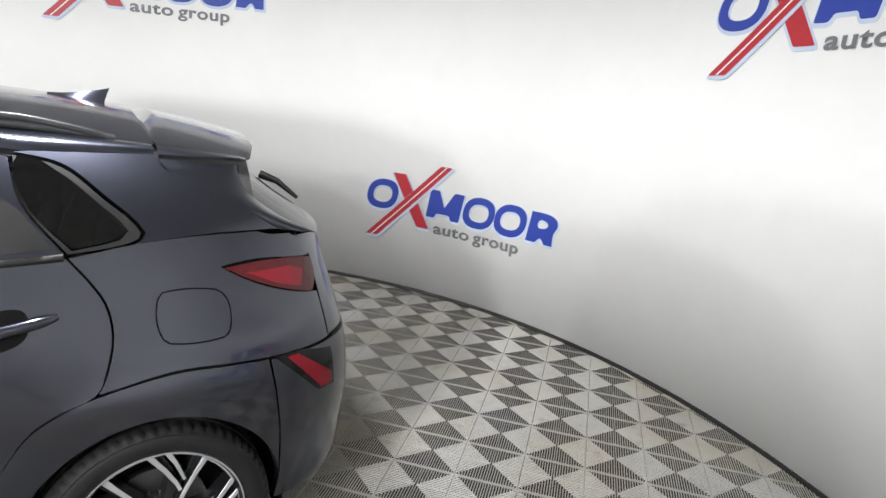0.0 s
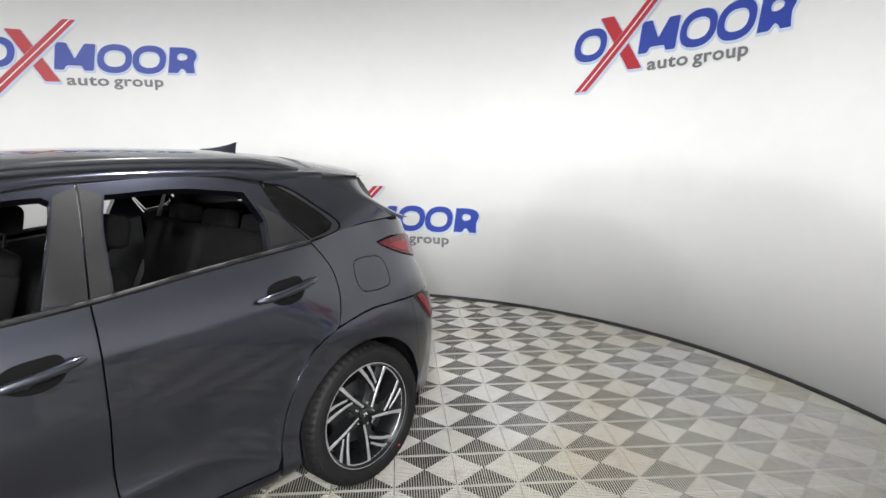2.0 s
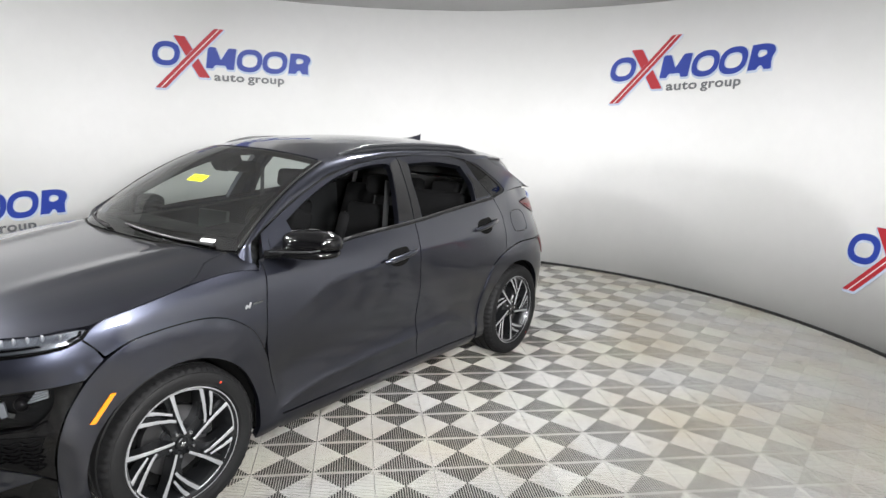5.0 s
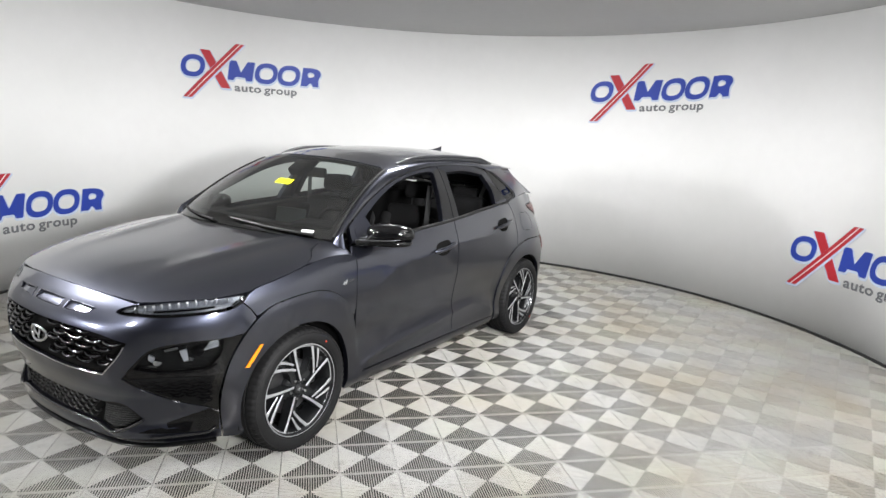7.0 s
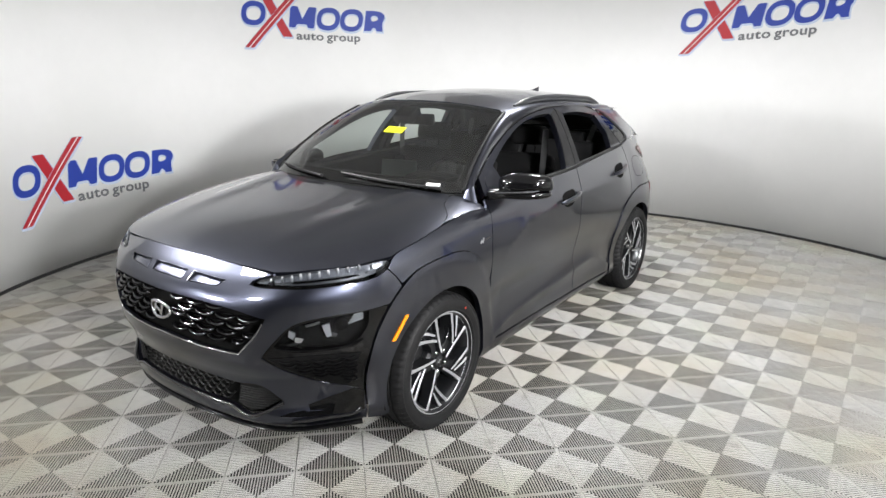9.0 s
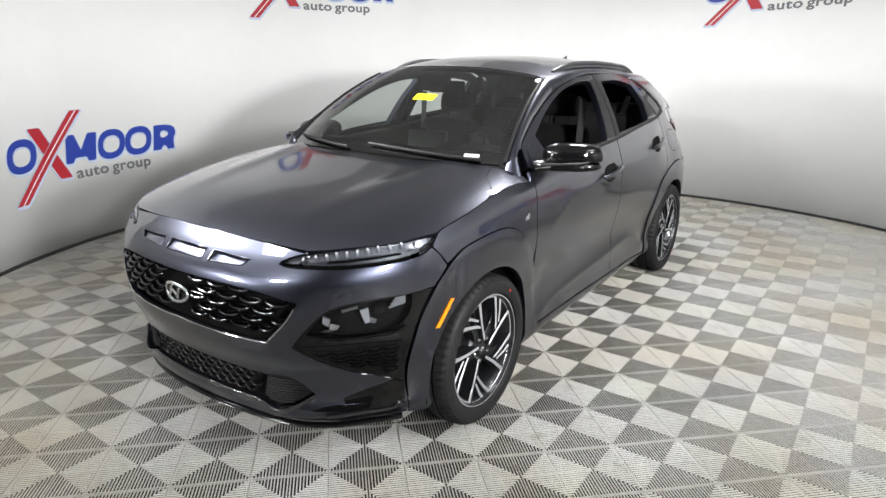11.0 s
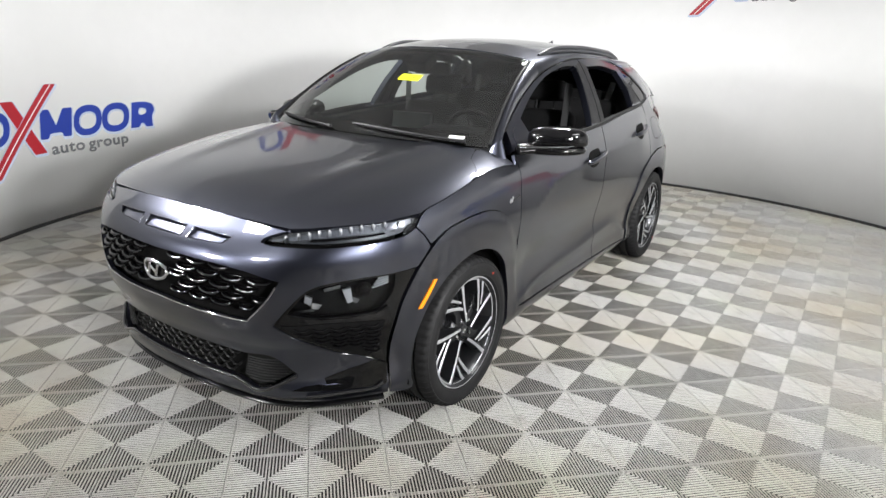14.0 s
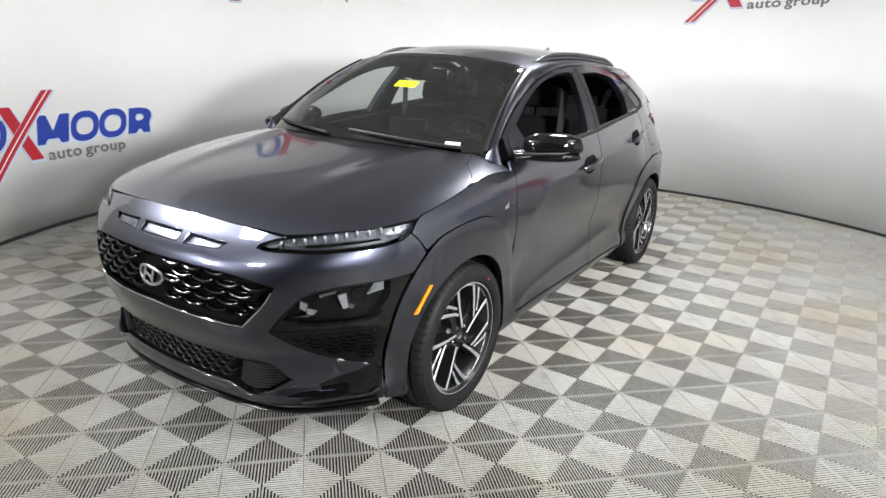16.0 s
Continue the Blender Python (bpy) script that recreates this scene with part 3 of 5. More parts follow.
# ---- printed marks on the wall: rings, crossed bars and blocks in blue, red and grey ----
def ring2(cx, cz, rx, rz, w, n=40):
    a = np.linspace(0, 2 * math.pi, n, endpoint=False)
    sup = lambda c: np.sign(c) * np.abs(c)**0.85
    o = np.stack([cx + rx * sup(np.cos(a)), cz + rz * sup(np.sin(a))], 1)
    i = np.stack([cx + (rx - w) * sup(np.cos(a)), cz + (rz - w) * sup(np.sin(a))], 1)
    return o, i


def dense(poly, step=0.05):
    P, out = np.array(poly, float), []
    for a, b in zip(P, np.roll(P, -1, 0)):
        k = max(1, int(np.hypot(*(b - a)) / step))
        out += [a + (b - a) * t for t in np.arange(k) / k]
    return np.array(out)


def lettering(word, high, place, mat, own, label):
    """Words in the built-in font, laid on a curved surface; high is the height of the small letters."""
    cu = bpy.data.curves.new("lettering", "FONT")
    cu.body, cu.size, cu.offset, cu.space_character = word, 1.0, 0.025, 1.08
    flat = bpy.data.objects.new("lettering", cu)
    scene.collection.objects.link(flat)
    me = bpy.data.meshes.new_from_object(flat.evaluated_get(bpy.context.evaluated_depsgraph_get()))
    bpy.data.objects.remove(flat)
    v = np.array([tuple(p.co) for p in me.vertices])
    v[:, 0] = (v[:, 0] - v[:, 0].min()) / np.ptp(v[:, 0])
    v[:, 1] = v[:, 1] / 0.52 * high
    at = place(v[:, 0], v[:, 1])
    me.vertices.foreach_set("co", at.astype(float).ravel())
    me.materials.append(mat)
    me.update()
    ob = new("lettering", me)
    ob.parent = own
    return tagged(ob, label)


def wall_mark(u0, v0, label, wide=1.0, rise=0.0):
    """A mark whose crossed bars have their lower left tip at u0, v0."""
    ob = thing("wall_mark", label, "wall mark", group="marks on the wall", at=pose(*on_wall(u0 + .8, v0 + .3)))
    back = np.array(ob.matrix_basis.inverted())

    def spot(u, v, off):
        return on_wall(u0 + u * wide, v0 + v + rise * u, off) @ back[:3, :3].T + back[:3, 3]

    def put(name, poly, mat, off, holes=(), label=""):
        panel(name, poly, lambda u, v: spot(u, v, off), mat, ob, label, holes, step=0.08, thick=0.002, gap=0.0)

    def both(name, poly, mat, off, holes=()):
        put(name, poly, mat, off, holes)
        put("pale_edge", shrink(poly, -0.012) + (0.004, -0.010), HALO, off - 0.0022, [shrink(h, 0.009) + (0.004, -0.008) for h in holes])

    def lean(ring):
        return ring + np.stack([(ring[:, 1] - .335) * .16, 0 * ring[:, 1]], 1)

    def soft(points):
        """A closed outline whose corners are a little round."""
        P, out = np.array(points, float), []
        for a, b, c in zip(np.roll(P, 1, 0), P, np.roll(P, -1, 0)):
            p, q = b + (a - b) / np.hypot(*(a - b)) * .012, b + (c - b) / np.hypot(*(c - b)) * .012
            out += [p, (p + q) / 4 + b / 2, q]
        return dense(out)
    o, i = ring2(.128, .345, .140, .126, .054)
    both("blue_ring", lean(o), BLUE, 0.006, [lean(i)])
    both("red_bar", soft([(.212, .538), (.328, .538), (.582, .118), (.466, .118)]), RED, 0.010)
    both("red_bar", soft([(.0, -.015), (.107, -.015), (.748, .647), (.643, .647)]), RED, 0.014)
    put("white_line", dense([(.050, -.012), (.061, -.012), (.703, .645), (.692, .645)]), WHITE_PRINT, 0.0165)
    # broad block with a notch in its top
    both("blue_block", soft([(.542, .224), (.572, .452), (.652, .452), (.706, .318), (.792, .452), (.880, .452), (.845, .222), (.772, .222), (.755, .262), (.640, .262), (.616, .222)]), BLUE, 0.006)
    for cx in (1.023, 1.308):
        o, i = ring2(cx, .334, .141, .126, .054)
        both("blue_ring", lean(o), BLUE, 0.006, [lean(i)])
    # block with a round shoulder and an oval hole
    o = curve_through([(1.458, .222, 0), (1.490, .450, 0), (1.625, .450), (1.700, .425), (1.718, .375), (1.690, .318), (1.690, .222, 0), (1.620, .222, 0), (1.585, .262), (1.540, .222, 0)], True, .03)
    i = curve_through([(1.552, .342), (1.560, .392), (1.615, .394), (1.638, .370), (1.615, .342)], True, .02)
    both("blue_block", o, BLUE, 0.006, [i])
    for word, a, b in (("auto", .626, .958), ("group", .995, 1.410)):
        lettering(word, .066, lambda t, v, a=a, b=b: spot(a + t * (b - a), .096 + v, .008), GREY_PRINT, ob, "grey word in small letters")
    return ob


MARK = "printed blue rings and blocks with crossed red bars"
for u0, v0, word, rise in ((-8.155, .457, "low", 0), (-5.494, 1.944, "high", 0), (-2.785, .446, "low", 0), (-.162, 1.944, "high", .05), (2.52, .440, "low", 0)):
    wall_mark(u0, v0, MARK + (" low on wall" if word == "low" else " high on wall"), 1.0, rise)

# ---- the car ----
car = thing("car", "dark grey metallic compact crossover with open side windows", "car")


def sx(points):
    """Outline given by x and height on the flank, as way round the car and height."""
    return [(s_of(x=p[0]), *p[1:]) for p in points]


def low_panel(name, pts, mat, k=1, parent=None, label="", holes=(), out=0.0, flank=True, closed=True, step=0.04, thick=0.014, gap=0.0019, fine=0.03, ridges=()):
    pts = sx(pts) if flank else pts
    hs = [curve_through(sx(h) if flank else h, True, fine) for h in holes]
    return panel(name, curve_through(pts, True, fine), lambda u, v: lower(k * np.asarray(u), v, out), mat, parent or car, label, hs, step, thick, gap, flip=k < 0, ridges=ridges, eps=.012)


def side_panel(name, pts, mat, k=1, parent=None, label="", holes=(), out=0.0, step=0.04, thick=0.014, gap=0.0019, fine=0.03):
    hs = [curve_through(h, True, fine) for h in holes]
    return panel(name, curve_through(pts, True, fine), lambda u, v: house(u, v, out, k), mat, parent or car, label, hs, step, thick, gap, flip=k > 0)


def bar_on(bm, pts, place, radius, n=6, flat=1.0, step=0.02, smooth_line=True):
    L = curve_through(pts, False, step) if smooth_line else np.array(pts)
    return tube(bm, [tuple(p) for p in place(L[:, 0], L[:, 1])], radius, n, flat)


def arch(front, z_low, n=26):
    """The arch's inner edge from its rear foot over the wheel to its front foot."""
    xc, r = (1.3 if front else -1.3), 0.372
    a0 = math.asin((z_low - .335) / r)
    return [(xc + r * math.cos(a), .335 + r * math.sin(a)) for a in np.linspace(math.pi - a0, a0, n)]


# inner dark shell, seen in the gaps between panels and through the arches
for k in (1, -1):
    sheet("inner_shell", lambda s, t, k=k: lower(k * np.asarray(s), .24 + np.asarray(t) * .78, -0.03), np.linspace(s_of(x=.93), s_of(x=-.93), 40), np.linspace(0, 1, 14), DARK, car, flip=k < 0)
    for x0, x1, z0, z1 in ((-.93, -1.74, .80, 1.17), (1.70, .92, .82, .90)):
        sheet("inner_shell", lambda sv, z, k=k: lower(k * np.asarray(sv), z, -.022), np.linspace(s_of(x=x0), s_of(x=x1), 20), np.linspace(z0, z1, 6), DARK, car, flip=k < 0)
sheet("front_shell", lambda s, t: lower(s, .25 + np.asarray(t) * .60, -0.06), np.linspace(-s_of(x=1.72), s_of(x=1.72), 70), np.linspace(0, 1, 14), DARK, car)
sheet("rear_shell", lambda s, t: lower(np.where(np.asarray(s) > RING_S[-1], -(2 * RING_S[-1] - np.asarray(s)), s), .30 + np.asarray(t) * .80, -0.05), np.linspace(s_of(x=-1.72), 2 * RING_S[-1] - s_of(x=-1.72), 60), np.linspace(0, 1, 14), DARK, car)
bm = bmesh.new()
box(bm, 3.3, 1.16, .10, pose(0.05, 0, .25), .03, 2)
box(bm, 1.75, 1.58, .08, pose(-0.02, 0, .25), .03, 2)
part("underbody", bm, DARK, car, "dark underbody", 40)
for xc in (1.3, -1.3):
    for k in (1, -1):
        a = np.linspace(-.25, math.pi + .25, 30)
        verts, faces = [], []
        for t in a:
            verts += [(xc + .385 * math.cos(t), k * .845, .335 + .385 * math.sin(t)), (xc + .385 * math.cos(t), k * .52, .335 + .385 * math.sin(t))]
        verts.append((xc, k * .52, .335))
        for i in range(29):
            faces += [(2 * i, 2 * i + 1, 2 * i + 3, 2 * i + 2), (2 * i + 1, len(verts) - 1, 2 * i + 3)]
        link_mesh("wheel_housing", verts, faces, DARK, car, "black wheel housing", True)

def fender_top(x):
    """Height at which the fender meets the bonnet."""
    z = 1.0
    for _ in range(25):
        q = lower(s_of(x=x), z)
        z = .5 * z + .5 * float(hood_top(q[0], q[1])[2])
    return z


TOP_X = (1.655, 1.58, 1.5, 1.4, 1.28, 1.16, 1.08, 1.0, .93, .89)
TOP_Z = [fender_top(x) for x in TOP_X]
# panels of the flanks
F_EDGE = [(1.0, .215), (.988, .41), (1.025, .586), (1.098, .715), (1.172, .79)]
F_TOP = [(s_of(x=x), z) for x, z in ((1.50, .838), (1.42, .852), (1.31, .860), (1.19, .858), (1.10, .838), (1.035, .806), (.962, .748), (.902, .64), (.876, .575), (.845, .45), (.811, .335))]
R_TOP = [(-.84, .31), (-.885, .55), (-.972, .708), (-1.045, .762), (-1.14, .800), (-1.344, .836), (-1.50, .836), (-1.62, .832)]
FOLD_X = np.arange(.82, -.89, -.015)
FOLD = np.stack([[s_of(x=x) for x in FOLD_X], crease_height(FOLD_X)], 1)
RIDGES = [FOLD, FOLD + (0, .012), FOLD - (0, .012), FOLD + (0, .028)]
for k in (1, -1):
    fender = [(.8645, 1.046, 0), (.8685, .95), (.8845, .83), (.8905, .70, 0), (.899, .645, 0)] + [(x, z) for x, z in ((.962, .748), (1.035, .806), (1.10, .838), (1.19, .858), (1.31, .860), (1.42, .852), (1.50, .838))] + \
             [(1.585, .802, 0), (1.615, .84), (1.652, .877, 0), (1.620, .911, 0)] + [(x, z) for x, z in zip(TOP_X[1:], TOP_Z[1:])]
    low_panel("front_fender", fender, PAINT, k, step=.025)
    ft = [(a, b) for a, b in F_EDGE] + F_TOP + [(s_of(x=.80), .30), (s_of(x=.79), .225, 0)] + [(s_of(x=x), z) for x, z in arch(True, .215)]
    ft[0] = (*ft[0], 0)
    trim = low_panel("wheel_arch_trim", ft, PAINT, k, out=.006, flank=False, thick=.03, step=.025)
    low_panel("side_marker", [(1.578, .665, 0), (1.556, .662, 0), (1.632, .558, 0), (1.655, .562, 0)], AMBER, k, trim, "amber side marker lamp", out=.011, thick=.010)
    rt = [(-.835, .225, 0)] + R_TOP[:-1] + [(-1.62, .832, 0), (-1.648, .62), (-1.664, .42, 0)] + [(x, z) for x, z in arch(False, .42)] + [(-.932, .36), (-.93, .225, 0)]
    low_panel("wheel_arch_trim", rt, PAINT, k, out=.007, thick=.03)
    fd = low_panel("front_door", [(.862, 1.048, 0), (.866, .95), (.882, .83), (.888, .70), (.872, .58), (.84, .45), (.806, .290, 0), (.40, .284), (-.218, .276, 0), (-.204, .60), (-.196, .87), (-.197, 1.098, 0), (.30, 1.077)], PAINT, k, step=.025, ridges=RIDGES)
    rd = low_panel("rear_door", [(-.200, 1.098, 0), (-.199, .87), (-.207, .60), (-.221, .276, 0), (-.815, .268, 0), (-.846, .33), (-.89, .55), (-.975, .709), (-1.048, .763), (-1.141, .802), (-1.168, .86), (-1.186, .955), (-1.172, 1.04), (-1.13, 1.11), (-1.085, 1.168, 0), (-.85, 1.158), (-.5, 1.130)], PAINT, k, step=.025, ridges=RIDGES)
    low_panel("sill", [(.80, .286, 0), (.40, .281), (-.22, .273), (-.83, .264, 0), (-.83, .20, 0), (.0, .195), (.795, .20, 0)], PAINT, k, out=.002)
    fuel = [(-1.305, 1.02), (-1.325, 1.056), (-1.49, 1.052), (-1.525, 1.02), (-1.522, .95), (-1.495, .918), (-1.335, .916), (-1.308, .95)]
    quarter = [(-1.088, 1.168, 0), (-1.133, 1.11), (-1.175, 1.04), (-1.189, .955), (-1.171, .86), (-1.146, .803, 0), (-1.344, .838), (-1.50, .838), (-1.62, .834), (-1.72, .833), (-1.876, .83, 0), (-1.884, .985, 0),
               (-1.80, 1.004), (-1.69, 1.036), (-1.60, 1.072), (-1.524, 1.112, 0), (-1.67, 1.124), (-1.882, 1.104, 0), (-1.82, 1.190, 0), (-1.72, 1.197), (-1.686, 1.207, 0), (-1.3, 1.20)]
    low_panel("rear_quarter_panel", quarter, PAINT, k, holes=[fuel] if k > 0 else [], step=.025)
    if k > 0:
        low_panel("fuel_door", fuel, PAINT, k, gap=.0025)
    # upper doors, pillars, windows
    front_open = [(.625, 1.068, 0), (.468, 1.054), (.243, 1.077), (-.061, 1.101, 0), (-.114, 1.258), (-.172, 1.412), (-.155, 1.424), (.03, 1.414), (.239, 1.369), (.438, 1.290), (.64, 1.185, 0)]
    rear_open = [(-.345, 1.418, 0), (-.306, 1.315), (-.278, 1.110, 0), (-.60, 1.134), (-.872, 1.156, 0), (-.902, 1.276, 0), (-.868, 1.388, 0), (-.60, 1.420)]
    side_panel("door_frame", [(.84, 1.055, 0), (.468, 1.064), (.243, 1.079), (-.197, 1.103, 0), (-.222, 1.25), (-.268, 1.462, 0), (-.2, 1.460), (.094, 1.426), (.346, 1.356), (.577, 1.256), (.80, 1.142, 0)], PAINT, k, fd, holes=[front_open], thick=.035)
    side_panel("door_frame", [(-.200, 1.103, 0), (-.225, 1.25), (-.271, 1.462, 0), (-.54, 1.467), (-.80, 1.450), (-.965, 1.410, 0), (-.99, 1.30), (-1.085, 1.176, 0), (-.87, 1.165), (-.5, 1.138)], PAINT, k, rd, holes=[rear_open], thick=.035)
    side_panel("pillar_trim", [(-.068, 1.116, 0), (-.197, 1.108, 0), (-.222, 1.25), (-.266, 1.450, 0), (-.186, 1.430, 0), (-.120, 1.258)], SATIN_BLACK, k, fd, "satin black pillar trim", out=.003, thick=.004)
    side_panel("pillar_trim", [(-.201, 1.108, 0), (-.272, 1.120, 0), (-.300, 1.315), (-.338, 1.425, 0), (-.271, 1.452, 0), (-.226, 1.25)], SATIN_BLACK, k, rd, "satin black pillar trim", out=.003, thick=.004)
    side_panel("fixed_pane", [(-.890, 1.178, 0), (-.912, 1.276, 0), (-.900, 1.345, 0), (-.985, 1.290, 0), (-1.062, 1.188, 0)], SATIN_BLACK, k, rd, "satin black fixed corner of the window", out=.003, thick=.004)
    side_panel("mirror_sail", [(.79, 1.07, 0), (.632, 1.080, 0), (.648, 1.18, 0), (.77, 1.13)], PAINT, k, fd, "painted mirror mount", out=.004, thick=.006)
    quarter_glass = [(-.985, 1.408), (-1.075, 1.375), (-1.16, 1.305), (-1.236, 1.228), (-1.215, 1.208), (-1.10, 1.186, 0), (-1.0, 1.30)]
    side_panel("quarter_window", quarter_glass, TINT_GLASS, k, out=-.004, thick=0, gap=.001)
    side_panel("window_surround", [(-.972, 1.416, 0), (-1.085, 1.388), (-1.18, 1.312), (-1.272, 1.222), (-1.24, 1.196), (-1.09, 1.174, 0), (-.995, 1.30)], SATIN_BLACK, k, holes=[quarter_glass], out=.001, thick=.02)
    pillar = [(-.972, 1.420, 0), (-1.09, 1.391), (-1.186, 1.315), (-1.28, 1.222), (-1.25, 1.192, 0), (-1.45, 1.207), (-1.66, 1.2055), (-1.686, 1.205, 0), (-1.564, 1.283), (-1.405, 1.365), (-1.352, 1.384), (-1.336, 1.412, 0), (-1.30, 1.434, 0), (-1.1, 1.446)]
    side_panel("rear_pillar", pillar, PAINT, k, thick=.02, gap=.0025)
    # roof side between doors and rail
    def roof_side(x, t, k=k):
        x, t = np.asarray(x, float), np.asarray(t, float)
        z0 = np.interp(-x, [-p for p in (.30, .094, -.2, -.54, -.82, -.98, -1.31)], [1.384, 1.433, 1.469, 1.475, 1.458, 1.424, 1.421])
        ye, ze = roof_edge(x)
        a, b = house(x, np.minimum(z0, ze - .012)), roof(x, ye * .93)
        p = a + (b - a) * t[..., None]
        p[..., 1] += .014 * np.sin(np.pi * t)
        p[..., 2] += .008 * np.sin(np.pi * t)
        p[..., 1] *= k
        return p
    sheet("roof_side", roof_side, np.linspace(-1.325, .29, 50), np.linspace(0, 1, 7), PAINT, car, flip=k > 0)

    def a_pillar(v, w, k=k):
        v, w = np.asarray(v, float), np.asarray(w, float)
        a = screen(np.full_like(v, 1.0), v)
        drop = np.maximum(-v, 0)[..., None]
        v = np.maximum(v, 0)
        a = screen(np.full_like(v, 1.0), v) + drop * (.25, .05, -.5)
        x = .87 + (.285 - .87) * v
        z = np.interp(-x, [-.87, -.80, -.577, -.346, -.27], [1.108, 1.150, 1.264, 1.364, 1.392])
        b = house(x, z) + drop * (.2, .35, -.75)
        p = a + (b - a) * w[..., None]
        bulge = .014 * 4 * w * (1 - w)
        p[..., 0] += .5 * bulge
        p[..., 1] = (p[..., 1] + .6 * bulge) * k
        p[..., 2] += .62 * bulge
        return p
    sheet("windscreen_pillar", a_pillar, np.linspace(-.14, 1.0, 36), np.linspace(0, 1, 8), PAINT, car, flip=k > 0)
    # rubber seal behind the gap over the doors
    seal = [(.82, 1.130), (.577, 1.248), (.346, 1.348), (.094, 1.420), (-.2, 1.455), (-.54, 1.462), (-.80, 1.446), (-.97, 1.405)]
    side_panel("door_seal", [(*seal[0], 0)] + seal[1:-1] + [(*seal[-1], 0), (-.985, 1.424, 0)] + [(x, z + .026) for x, z in seal[1:-1][::-1]] + [(.80, 1.163, 0)], SATIN_BLACK, k, car, "black rubber door seal", out=-.014, thick=.01)
    # black moulding beside the windscreen
    bm = bmesh.new()
    tube(bm, [tuple(p) for p in screen(np.full(16, k * .992), np.linspace(.02, .985, 16), .003)], .008, 6, .7)
    part("screen_moulding", bm, SATIN_BLACK, car, "black moulding beside the windscreen", 60)
    # black strips under the windows
    bm = bmesh.new()
    bar_on(bm, [(.80, 1.052), (.468, 1.058), (.243, 1.080), (-.197, 1.105), (-.6, 1.138), (-1.08, 1.170)], lambda x, z, k=k: house(x, z, .004, k), .011, 6)
    part("belt_strip", bm, SATIN_BLACK, car, "black strip under the side windows", 60)
    # handles
    for (x0, z0, x1, z1), own in (((.125, .922, -.145, .954), fd), ((-.765, .992, -1.06, 1.027), rd)):
        xm, zm = (x0 * .55 + x1 * .45), (z0 * .55 + z1 * .45)
        cup = [(xm + .080, zm - .020), (xm + .066, zm + .028), (xm - .03, zm + .046), (xm - .094, zm + .036), (xm - .090, zm - .032), (xm, zm - .058)]
        # no hollow is cut: a dark sheet on the door gives the recess's shade
        low_panel("handle_cup", cup, DARK, k, own, "dark sheet for the shade in the handle recess", out=.0015, thick=.003, fine=.012)
        bm = bmesh.new()
        N = 14
        line = [lower(k * s_of(x=x0 + (x1 - x0) * t), z0 + (z1 - z0) * t, .012 + .022 * math.sin(math.pi * min(max(t, .0), 1))**.5) for t in np.linspace(0, 1, N)]
        tube(bm, line, [.007, .011] + [.0135] * (N - 4) + [.012, .008], 10, 1.15)
        part("handle", bm, PAINT, own, "body-coloured door handle", 50)
    # door mirror
    mirror = thing("door_mirror", "", "")
    mirror.parent = car
    mirror.matrix_basis = pose(.672, .945, 1.098, 0, 0, 30) if k > 0 else pose(.53, -.88, 1.085, 0, 0, -98)
    def shell(name, c, r, mat, own, label, lowcut=-1, power=.75):
        bm = bmesh.new()
        bmesh.ops.create_uvsphere(bm, u_segments=28, v_segments=16, radius=1)
        for v in bm.verts:
            q = Vector([math.copysign(abs(a)**power, a) for a in v.co])
            q.x -= .25 * abs(q.y)**2 * .6
            v.co = Vector((c[0] + q.x * r[0], c[1] * k + q.y * r[1], c[2] + max(q.z, lowcut) * r[2]))
        bmesh.ops.recalc_face_normals(bm, faces=bm.faces)
        return part(name, bm, mat, own, label, 50)
    shell("mirror_cap", (0, .0, .012), (.085, .142, .062), GLOSS_BLACK, mirror, "gloss black mirror cap", -.35)
    shell("mirror_base", (.015, -.03, -.030), (.088, .165, .026), GLOSS_BLACK, mirror, "gloss black mirror housing")
    bm = bmesh.new()
    tube(bm, [(.128, -.155 * k, -.012), (.118, -.06 * k, -.010), (.098, .03 * k, -.008), (.05, .095 * k, -.004)], .005, 6)
    part("indicator_strip", bm, DARK_CHROME, mirror, "slim lamp strip", 50)
    bm = bmesh.new()
    box(bm, .012, .17, .085, pose(-.075, -.01 * k, 0), .005, 2)
    part("mirror_glass", bm, CHROME, mirror, "mirror glass", 40)
    bm = bmesh.new()
    tube(bm, [(.09, -.19 * k, -.035), (.06, -.10 * k, -.03)], [.035, .03], 10, .6)
    part("mirror_arm", bm, GLOSS_BLACK, mirror, "gloss black arm", 50)
    # tail lamps
    lamp = low_panel("tail_lamp", [(-1.526, 1.111, 0), (-1.60, 1.074), (-1.69, 1.039), (-1.80, 1.006), (-1.85, .993, 0), (-1.885, 1.04), (-1.885, 1.102, 0), (-1.80, 1.118), (-1.67, 1.122)], RED_DARK, k, label="dark red wedge-shaped tail lamp", out=.008, thick=.02)
    low_panel("lamp_core", [(-1.60, 1.092, 0), (-1.70, 1.048, 0), (-1.80, 1.022, 0), (-1.83, 1.075, 0), (-1.77, 1.096, 0)], RED_LENS, k, lamp, "bright red core", out=.0105, thick=.002)
    low_panel("bumper_lamp_housing", [(-1.635, .835, 0), (-1.74, .835, 0), (-1.875, .80, 0), (-1.88, .66, 0), (-1.80, .672, 0)], GLOSS_BLACK, k, label="black lamp housing", out=.004, thick=.01)
    low_panel("reversing_lamp", [(-1.68, .825, 0), (-1.725, .828, 0), (-1.862, .716, 0), (-1.862, .672, 0), (-1.81, .680, 0)], RED_LENS, k, label="red bumper lamp", out=.008, thick=.006)
    # roof rail
    bm = bmesh.new()
